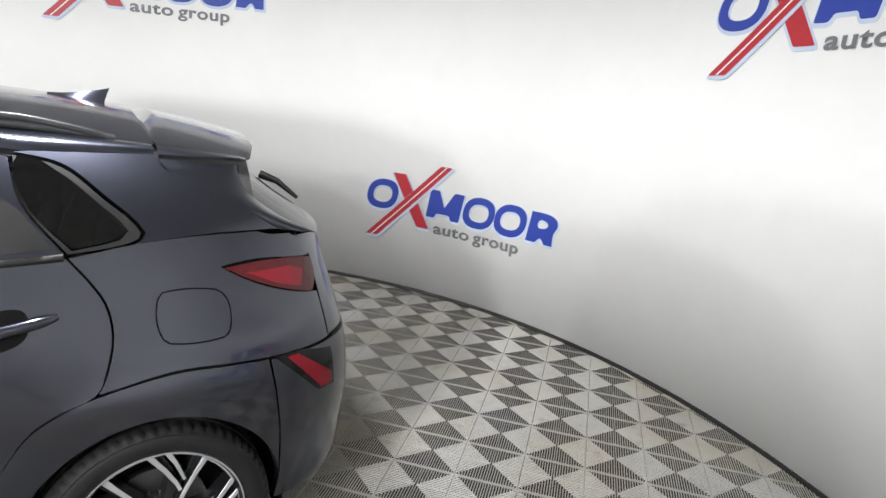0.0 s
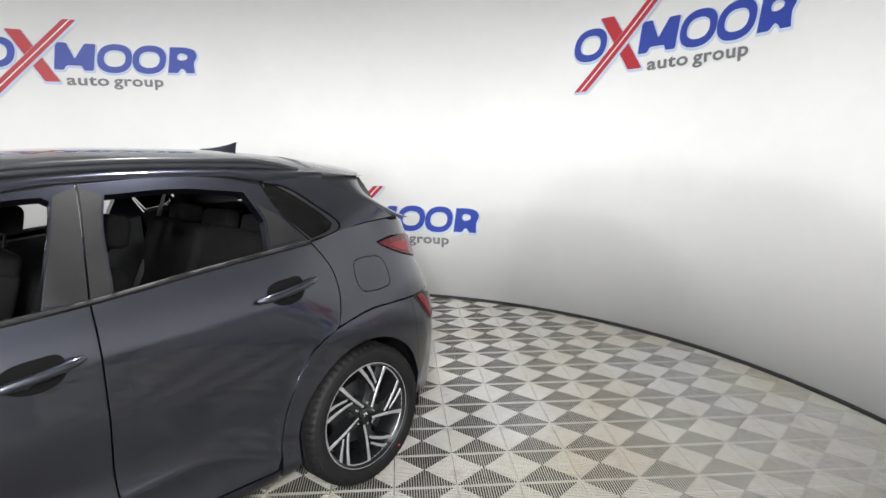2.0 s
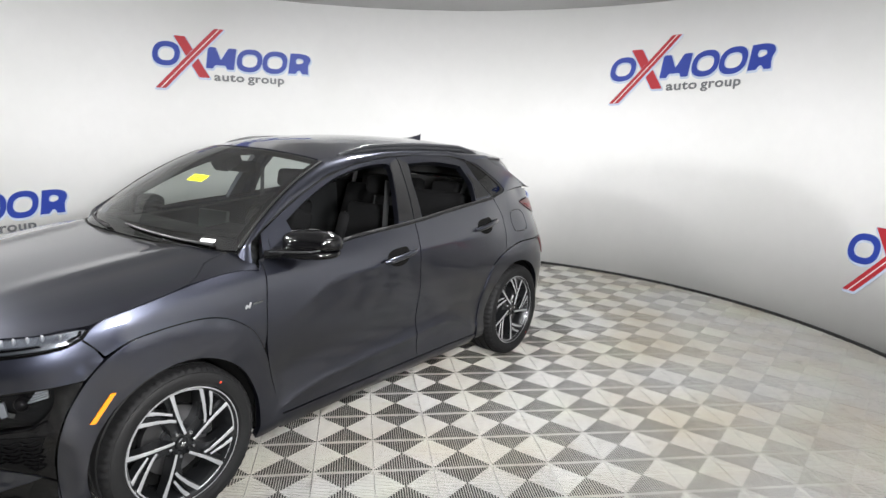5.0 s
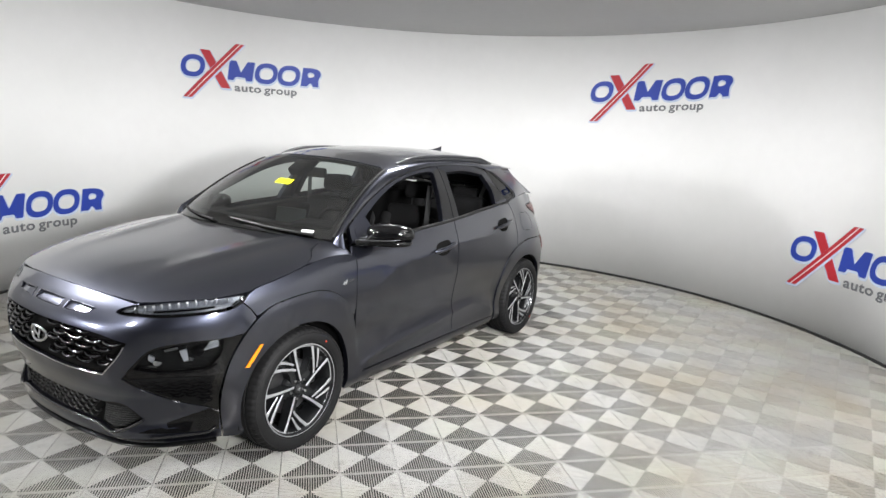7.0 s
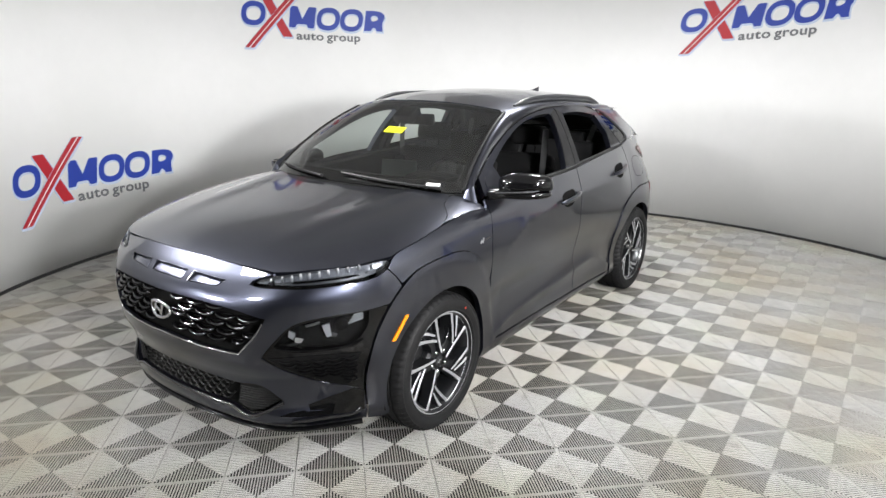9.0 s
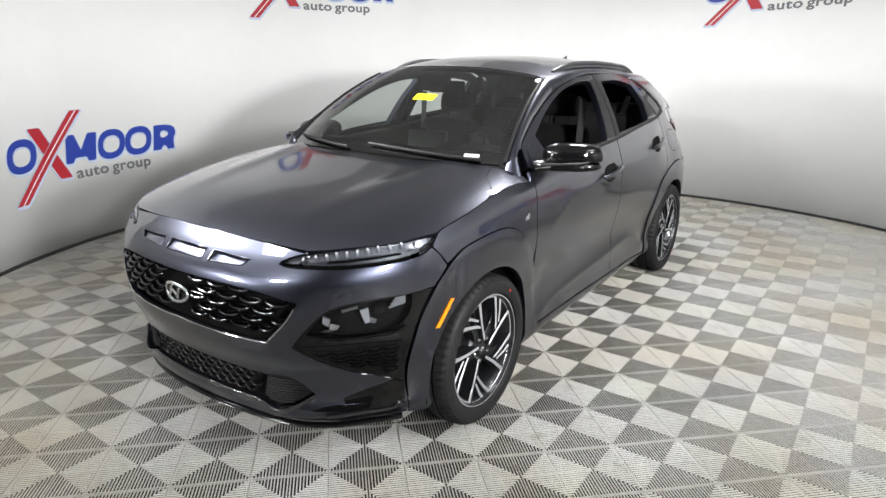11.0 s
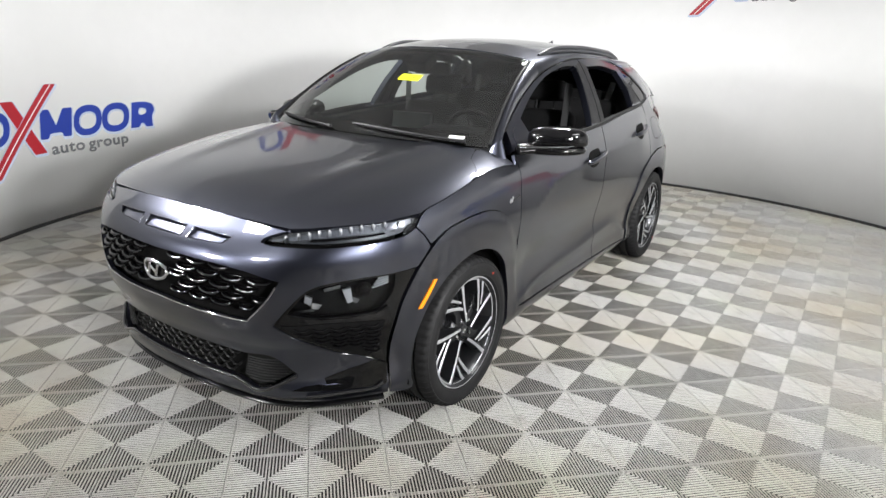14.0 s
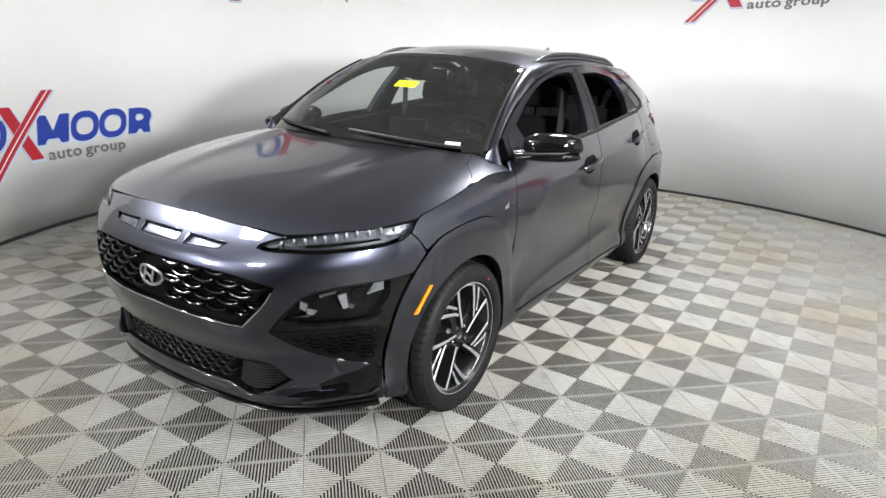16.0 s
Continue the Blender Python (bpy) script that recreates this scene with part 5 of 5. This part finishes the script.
panel("spoiler", np.array([(x, y) for x, y in sp] + [(x, -y) for x, y in sp[::-1][1:]]), roof, PAINT, car, "", step=.05, thick=.020, gap=.001)
bm = bmesh.new()
tube(bm, [(-1.80, .02, 1.275), (-1.86, .06, 1.255), (-1.93, .12, 1.195)], [.018, .014, .008], 8)
part("rear_wiper", bm, SATIN_BLACK, car, "black rear wiper", 50)
# antenna fin
bm = bmesh.new()
rows = []
for t in np.linspace(0, 1, 9):
    x = -1.055 - .175 * t
    h = .010 + .046 * t**1.6
    w = .030 * (1 - .55 * t)
    base = float(roof(x, 0)[2]) - .004
    rows.append([bm.verts.new((x, -w, base)), bm.verts.new((x - .012 * t, -w * .35, base + h * .7)), bm.verts.new((x - .02 * t, 0, base + h)), bm.verts.new((x - .012 * t, w * .35, base + h * .7)), bm.verts.new((x, w, base))])
for a, b in zip(rows, rows[1:]):
    for i in range(4):
        bm.faces.new((a[i], a[i + 1], b[i + 1], b[i]))
bm.faces.new(rows[0]), bm.faces.new(rows[-1][::-1])
bmesh.ops.recalc_face_normals(bm, faces=bm.faces)
part("antenna_fin", bm, PAINT, car, "body-coloured antenna fin", 40)


# ---- wheels ----
def polar(r, deg):
    return (r * math.cos(math.radians(deg)), r * math.sin(math.radians(deg)))


def flat_bar(bm, line, width, y0, y1, bevel=.0015):
    """A bar of a rim's face: a line in the wheel's plane with its widths, from depth y0 to the face at y1."""
    P = np.array(line, float)
    W = np.broadcast_to(np.array(width, float), (len(P),))
    d = np.gradient(P, axis=0)
    n = np.stack([-d[:, 1], d[:, 0]], 1) / np.hypot(*d.T)[:, None]
    rings = []
    for p, q, w in zip(P, n, W):
        a, b = p + q * w / 2, p - q * w / 2
        rings.append([bm.verts.new((v[0], y, v[1])) for v, y in ((p + q * (w / 2 + .004), y0), (a, y1 - bevel), (p + q * (w / 2 - bevel), y1), (p - q * (w / 2 - bevel), y1), (b, y1 - bevel), (p - q * (w / 2 + .004), y0))])
    for r0, r1 in zip(rings, rings[1:]):
        for i in range(5):
            f = bm.faces.new((r0[i], r0[i + 1], r1[i + 1], r1[i]))
            f.material_index = 0 if i in (1, 2, 3) else 1
    for r in (rings[0], rings[-1]):
        f = bm.faces.new(r)
        f.material_index = 1
    return bm


def build_wheel(name):
    w = thing(name, "", "")
    # tyre: outer face towards +y
    bm = bmesh.new()
    prof = [(.240, -.105), (.262, -.118), (.300, -.118), (.322, -.108), (.331, -.095), (.3335, -.070), (.3335, -.062), (.326, -.060), (.326, -.050), (.335, -.048), (.335, -.010), (.327, -.008), (.327, .008), (.335, .010), (.335, .048), (.326, .050), (.326, .060), (.3335, .062),
            (.3335, .070), (.331, .092), (.323, .106), (.312, .1135), (.308, .1125), (.300, .1165), (.285, .1185), (.268, .1165), (.264, .1145), (.259, .1145), (.253, .108), (.248, .098), (.242, .092)]
    N = 180
    rows = []
    for i in range(N):
        a = 2 * math.pi * i / N
        ring = []
        for j, (r, y) in enumerate(prof):
            cut = 0
            if i % 3 == 0 and abs(y) > .064 and r > .318:
                cut = .0075
            if i % 3 == 1 and .012 < abs(y) < .046 and r > .33:
                cut = .005
            b = a + (abs(y) * .35 if r > .31 else 0)
            ring.append(bm.verts.new(((r - cut) * math.cos(b), y, (r - cut) * math.sin(b))))
        rows.append(ring)
    for i in range(N):
        p, q = rows[i], rows[(i + 1) % N]
        for j in range(len(prof) - 1):
            bm.faces.new((p[j], q[j], q[j + 1], p[j + 1]))
    bmesh.ops.recalc_face_normals(bm, faces=bm.faces)
    part("tyre", bm, RUBBER, w, "black tyre", 35)
    # rim
    bm = bmesh.new()
    lathe(bm, [(.2475, .096), (.2500, .101), (.2485, .105), (.2445, .105), (.2415, .100), (.238, .092), (.230, .085), (.214, .03), (.208, -.08), (.226, -.1)], 96)
    bmesh.ops.recalc_face_normals(bm, faces=bm.faces)
    for f in bm.faces:
        c = f.calc_center_median()
        f.material_index = 0 if math.hypot(c.x, c.z) > .2455 and c.y > .09 else 1
    rim = part("rim", bm, [ALLOY, ALLOY_DARK], w, "machined and dark alloy rim", 40)
    for i in range(5):
        t = 72 * i
        bm = bmesh.new()
        # long bar from the hub to the rim, its stretch of rim and the finger that runs back to the next bar
        flat_bar(bm, [polar(.046, t + 21), polar(.085, t + 7), polar(.134, t + 2), polar(.19, t + .4), polar(.240, t)], [.012, .013, .014, .016, .020], .040, .090)
        flat_bar(bm, [polar(.2365, t + a) for a in (-2, 4, 10, 16, 22, 28, 33)], [.011] * 7, .06, .0905)
        flat_bar(bm, [polar(.239, t + 31.5), polar(.18, t + 43), polar(.135, t + 59), polar(.116, t + 68)], [.018, .015, .013, .011], .040, .0895)
        flat_bar(bm, [polar(.239, t + 44), polar(.20, t + 52), polar(.152, t + 66)], [.018, .013, .010], .045, .088)
        flat_bar(bm, [polar(.2375, t + a) for a in (42, 48, 54, 60, 66, 69)], [.009] * 6, .06, .089)
        bmesh.ops.recalc_face_normals(bm, faces=bm.faces)
        part("spoke", bm, [ALLOY, ALLOY_DARK], rim, "machined spoke with dark flanks", 30)
        bm = bmesh.new()
        flat_bar(bm, [polar(.05, t + 50), polar(.10, t + 58), polar(.15, t + 52), polar(.19, t + 43), polar(.234, t + 36)], [.03, .030, .026, .026, .030], .02, .070)
        flat_bar(bm, [polar(.05, t + 2), polar(.12, t - 3), polar(.18, t - 4), polar(.236, t - 5)], [.03, .022, .018, .02], .02, .066)
        for f in bm.faces:
            f.material_index = 1
        bmesh.ops.recalc_face_normals(bm, faces=bm.faces)
        part("spoke_web", bm, [ALLOY, ALLOY_DARK], rim, "gloss dark spoke web", 30)
        bm = bmesh.new()
        lathe(bm, [(.001, .083), (.006, .083), (.0085, .080), (.0095, .060)], 8)
        bmesh.ops.translate(bm, verts=bm.verts, vec=(polar(.054, t + 57)[0], 0, polar(.054, t + 57)[1]))
        part("wheel_nut", bm, CHROME, rim, "bright wheel nut", 30)
    bm = bmesh.new()
    lathe(bm, [(.001, .082), (.022, .082), (.027, .079), (.031, .070), (.060, .064), (.072, .050), (.075, .02)], 40)
    part("hub", bm, ALLOY_DARK, rim, "dark hub", 30)
    bm = bmesh.new()
    box(bm, .024, .004, .006, pose(0, .083, 0, 0, 30), .001)
    box(bm, .006, .004, .022, pose(0, .083, 0, 0, 20), .001)
    part("hub_mark", bm, CHROME, rim, "small bright mark", 30)
    bm = bmesh.new()
    lathe(bm, [(.06, .02), (.148, .02), (.150, .015), (.150, -.005)], 60)
    part("brake_disc", bm, STEEL, w, "grey brake disc", 30)
    bm = bmesh.new()
    for a in range(-24, 25, 8):
        x, z = polar(.135, 150 + a)
        box(bm, .05, .05, .028, pose(x, .02, z, 0, -(150 + a), 0), .006)
    part("brake_caliper", bm, ALLOY_DARK, w, "dark brake caliper", 30)
    bm = bmesh.new()
    lathe(bm, [(.001, -.02), (.205, -.02), (.207, -.03)], 40)
    part("wheel_back", bm, DARK, w, "dark inner wheel", 30)
    bm = bmesh.new()
    x, z = polar(.282, 117)
    lathe(bm, [(.001, .1195), (.0055, .1195), (.0055, .117)], 12)
    bmesh.ops.translate(bm, verts=bm.verts, vec=(x, 0, z))
    part("paint_dot", bm, RED_DOT, w, "small red dot", 30)
    return w


RED_DOT = material("red_dot", (0.7, 0.05, 0.02), 0.5, 0, 0, 0.05, 60)
wheel = build_wheel("wheel")
wheel.parent = car
wheel.matrix_basis = pose(1.3, .779, .335, 0, -8, 0)
for x, y, turn, spin in ((-1.3, .779, 0, -51), (1.3, -.775, 180, 0), (-1.3, -.775, 180, 30)):
    w2 = copy_thing(wheel, pose(x, y, .335, 0, spin if not turn else 0, turn))
    w2.parent = car
    if not turn:
        for ob in [o for o in bpy.data.objects if o.parent == w2 and o.name.startswith("paint_dot")]:
            ob.rotation_euler = (0, radians(-62), 0)


# ---- cabin ----
def padded(name, sx_, sy_, sz_, at, mat, own, label="", bevel=.04):
    bm = bmesh.new()
    box(bm, sx_, sy_, sz_, at, bevel, 4)
    for v in bm.verts:
        v.co += Vector((0, 0, .004 * math.sin(14 * v.co.y)))
    return part(name, bm, mat, own, label, 60)


def seat(x, y, name="front_seat"):
    st = thing(name, "", "")
    st.parent = car
    st.location = (x, y, 0)
    padded("seat_base", .50, .50, .16, pose(.05, 0, .62, 0, -6), FABRIC, st, "black cloth cushion", .06)
    padded("backrest", .14, .46, .52, pose(-.25, 0, .89, 0, -18), FABRIC, st, "black cloth backrest", .06)
    padded("bolster", .17, .09, .42, pose(-.225, .20, .86, 0, -18), FABRIC, st, "", .04)
    padded("bolster", .17, .09, .42, pose(-.225, -.20, .86, 0, -18), FABRIC, st, "", .04)
    padded("head_restraint", .10, .26, .13, pose(-.385, 0, 1.255, 0, -10), FABRIC, st, "black cloth head restraint", .045)
    for d in (-.06, .06):
        bm = bmesh.new()
        tube(bm, [(-.345, d, 1.10), (-.38, d, 1.24)], .007, 8)
        part("post", bm, TRIM, st, "dark post", 60)
    return st


seat(-.06, .36), seat(.09, -.36)
bench = thing("rear_bench", "", "")
bench.parent = car
padded("seat_base", .50, 1.20, .16, pose(-.72, 0, .64, 0, -5), FABRIC, bench, "black cloth bench cushion", .05)
for y, wd in ((.31, .58), (-.31, .58)):
    padded("backrest", .14, wd, .54, pose(-1.01, y, .91, 0, -20), FABRIC, bench, "black cloth backrest", .05)
for y in (.36, 0, -.36):
    padded("head_restraint", .09, .25, .12, pose(-1.13, y, 1.185, 0, -14), FABRIC, bench, "black cloth head restraint", .04)
for y in (.56, -.56):
    bm = bmesh.new()
    tube(bm, [(-1.12, y, 1.30), (-1.0, y * .93, 1.02), (-.86, y * .85, .78)], .022, 6, .15)
    part("seat_belt", bm, BELT, car, "grey seat belt", 50)
for y in (.60, -.60):
    bm = bmesh.new()
    tube(bm, [(-.22, y, 1.32), (-.20, y * .99, 1.0), (-.08, y, .60)], .022, 6, .15)
    part("seat_belt", bm, BELT, car, "grey seat belt", 50)
padded("dashboard", .42, 1.38, .20, pose(.76, 0, .945, 0, 4), TRIM, car, "black dashboard", .06)
padded("dash_top", .34, 1.30, .05, pose(.86, 0, 1.035, 0, 3), TRIM, car, "black dashboard top", .02)
padded("instrument_hood", .16, .36, .09, pose(.66, .36, 1.06, 0, 6), TRIM, car, "black instrument hood", .03)
padded("centre_screen", .025, .26, .10, pose(.585, .028, 1.105, 0, -8), DISPLAY, car, "dark standing display", .008)
padded("centre_console", .70, .20, .20, pose(.30, 0, .66), TRIM, car, "black centre console", .03)
bm = bmesh.new()
ring = [(0, .182 * math.cos(a), .182 * math.sin(a)) for a in np.linspace(0, 2 * math.pi, 37)]
tube(bm, ring, .014, 8)
box(bm, .03, .16, .10, pose(.02, 0, -.01), .015, 2)
box(bm, .02, .34, .03, pose(.01, 0, 0), .008)
box(bm, .02, .03, .16, pose(.01, 0, -.09), .008)
sw = part("steering_wheel", bm, TRIM, car, "black steering wheel", 50)
sw.matrix_basis = pose(.47, .385, 1.015, 0, 22, 0)
bm = bmesh.new()
box(bm, .03, .23, .07, None, .015, 2)
im = part("inner_mirror", bm, TRIM, car, "black inner mirror", 50)
im.matrix_basis = pose(.36, 0, 1.385, 0, 8, 8)
bm = bmesh.new()
box(bm, .12, .14, .06, None, .02, 2)
im = part("camera_housing", bm, TRIM, car, "black housing behind the mirror", 50)
im.matrix_basis = pose(.47, 0, 1.415, 0, 30, 0)
sheet("headliner", lambda x, y: roof(x, y, -.045), np.linspace(-1.55, .24, 30), np.linspace(-.52, .52, 20), HEADLINER, car, "dark headliner", flip=True)
for k in (1, -1):
    for x0, x1 in ((.78, -.20), (-.21, -1.05)):
        sheet("door_card", lambda x, t, k=k: np.stack([np.asarray(x, float), k * (.735 - .03 * np.sin(np.pi * np.asarray(t))), .32 + np.asarray(t) * (belt(x)[1] - .335)], -1), np.linspace(x1, x0, 14), np.linspace(0, 1, 12), TRIM, car, "black inner door panel", flip=k < 0)
        sheet("door_top", lambda x, t, k=k: np.stack([np.asarray(x, float), k * (.735 + np.asarray(t) * (belt(x)[0] - .012 - .735)), belt(x)[1] - .015 + 0 * np.asarray(t)], -1), np.linspace(x1, x0, 14), np.linspace(0, 1, 3), TRIM, car, "black door top", flip=k > 0)
    sheet("pillar_lining", lambda x, t, k=k: house(np.asarray(x), belt(np.asarray(x))[1] + np.asarray(t) * (roof_edge(np.asarray(x))[1] - belt(np.asarray(x))[1]), -.05, k), np.linspace(-1.62, -1.23, 10), np.linspace(0, 1, 6), HEADLINER, car, "dark pillar lining", flip=k < 0)
sheet("cabin_floor", lambda x, y: np.stack([np.asarray(x, float), np.asarray(y, float), .40 + 0 * np.asarray(x)], -1), np.linspace(-1.1, 1.0, 6), np.linspace(-.74, .74, 6), DARK, car, "dark cabin floor")
sheet("load_floor", lambda x, y: np.stack([np.asarray(x, float), np.asarray(y, float), .80 + 0 * np.asarray(x)], -1), np.linspace(-1.85, -1.08, 6), np.linspace(-.60, .60, 6), DARK, car, "dark load floor")
sheet("firewall", lambda y, z: np.stack([1.0 + 0 * np.asarray(y), np.asarray(y, float), np.asarray(z, float)], -1), np.linspace(-.75, .75, 6), np.linspace(.3, 1.0, 6), DARK, car, "dark bulkhead", flip=True)
sheet("engine_cover", lambda x, y: hood_top(x, np.asarray(y) * .9, -.06), np.linspace(.98, 1.90, 10), np.linspace(-.75, .75, 10), DARK, car, "dark bonnet lining")

# ---- ribbed floor tiles ----
SIDE, RIBS = 0.2927, 12
ORIGIN = Vector((1.767, 1.212, 0))
AXIS = math.radians(135)


def tile_boxes():
    """Ribs of one tile, as (x0, x1, y0, y1): rings round each of its corners."""
    pitch, w, out = SIDE / 2 / RIBS, 0.0053, []
    for i in range(RIBS):
        r = pitch * (i + 0.55)
        for sx in (0, 1):
            for sy in (0, 1):
                def box4(a0, a1, b0, b1):
                    xs = (a0, a1) if sx == 0 else (SIDE - a1, SIDE - a0)
                    ys = (b0, b1) if sy == 0 else (SIDE - b1, SIDE - b0)
                    out.append((*xs, *ys))
                box4(r - w / 2, r + w / 2, 0.0016, r + w / 2)
                box4(0.0016, r - w / 2, r - w / 2, r + w / 2)
    e = 0.0016
    return out + [(0.0004, e, 0.0004, SIDE - 0.0004), (SIDE - e, SIDE - 0.0004, 0.0004, SIDE - 0.0004), (e, SIDE - e, 0.0004, e), (e, SIDE - e, SIDE - e, SIDE - 0.0004)]


def tile_arrays():
    V, F = [], []
    for x0, x1, y0, y1 in tile_boxes():
        k = len(V)
        edge = max(x1 - x0, y1 - y0) > 0.2
        d, h, b = (-0.0135, -0.0022, 0.0002) if edge else (-0.0043, 0.0, 0.0012)
        V += [(x0, y0, d), (x1, y0, d), (x1, y1, d), (x0, y1, d), (x0 + b, y0 + b, h), (x1 - b, y0 + b, h), (x1 - b, y1 - b, h), (x0 + b, y1 - b, h)]
        F += [(k + 4, k + 5, k + 6, k + 7), (k, k + 1, k + 5, k + 4), (k + 1, k + 2, k + 6, k + 5), (k + 2, k + 3, k + 7, k + 6), (k + 3, k, k + 4, k + 7)]
    return np.array(V), F


TV, TF = tile_arrays()
first = link_mesh("tile", TV, TF, TILE)
tile_data = first.data
bpy.data.objects.remove(first)
tiled = tagged(new("tile_floor"), "grey ribbed interlocking plastic floor tiles", "tiled floor", "", "structure")
ca, sa = math.cos(AXIS), math.sin(AXIS)
near, far = [], []
for i in range(-30, 31):
    for j in range(-30, 31):
        u, v = (i + .5) * SIDE, (j + .5) * SIDE
        x, y = ORIGIN.x + u * ca - v * sa, ORIGIN.y + u * sa + v * ca
        d = math.hypot(x - CX, y - CY)
        if d > RADIUS - 0.15:
            if d > RADIUS + 0.22 and not (A0[0] - .2 < x < 7.3 and A1[1] - .2 < y < 7.5):
                continue
        corner = (ORIGIN.x + i * SIDE * ca - j * SIDE * sa, ORIGIN.y + i * SIDE * sa + j * SIDE * ca)
        under = abs(x) < 1.9 and abs(y) < 0.75
        (near if (not under and -1.9 < x < 3.6 and 0.4 < y < 3.6) or (x > 1.9 and -1.6 < y < 2.4 and x < 3.2) else far).append(corner)
near.sort(key=lambda c: (c[0] - 1.6)**2 + (c[1] - 1.6)**2)
far += near[300:]
for c in near[:300]:
    ob = new("tile", tile_data)
    ob.parent = tiled
    ob.matrix_basis = pose(c[0], c[1], 0, 0, 0, math.degrees(AXIS))
R2 = np.array([[ca, sa, 0], [-sa, ca, 0], [0, 0, 1]])
base = TV @ R2
allv = np.vstack([base + (c[0], c[1], 0) for c in far])
allf = [tuple(i + k * len(TV) for i in f) for k in range(len(far)) for f in TF]
rest = link_mesh("tile_field", allv, allf, TILE, tiled, "grey ribbed tiles farther off")
tagged(rest, "", "", "", "stuff")
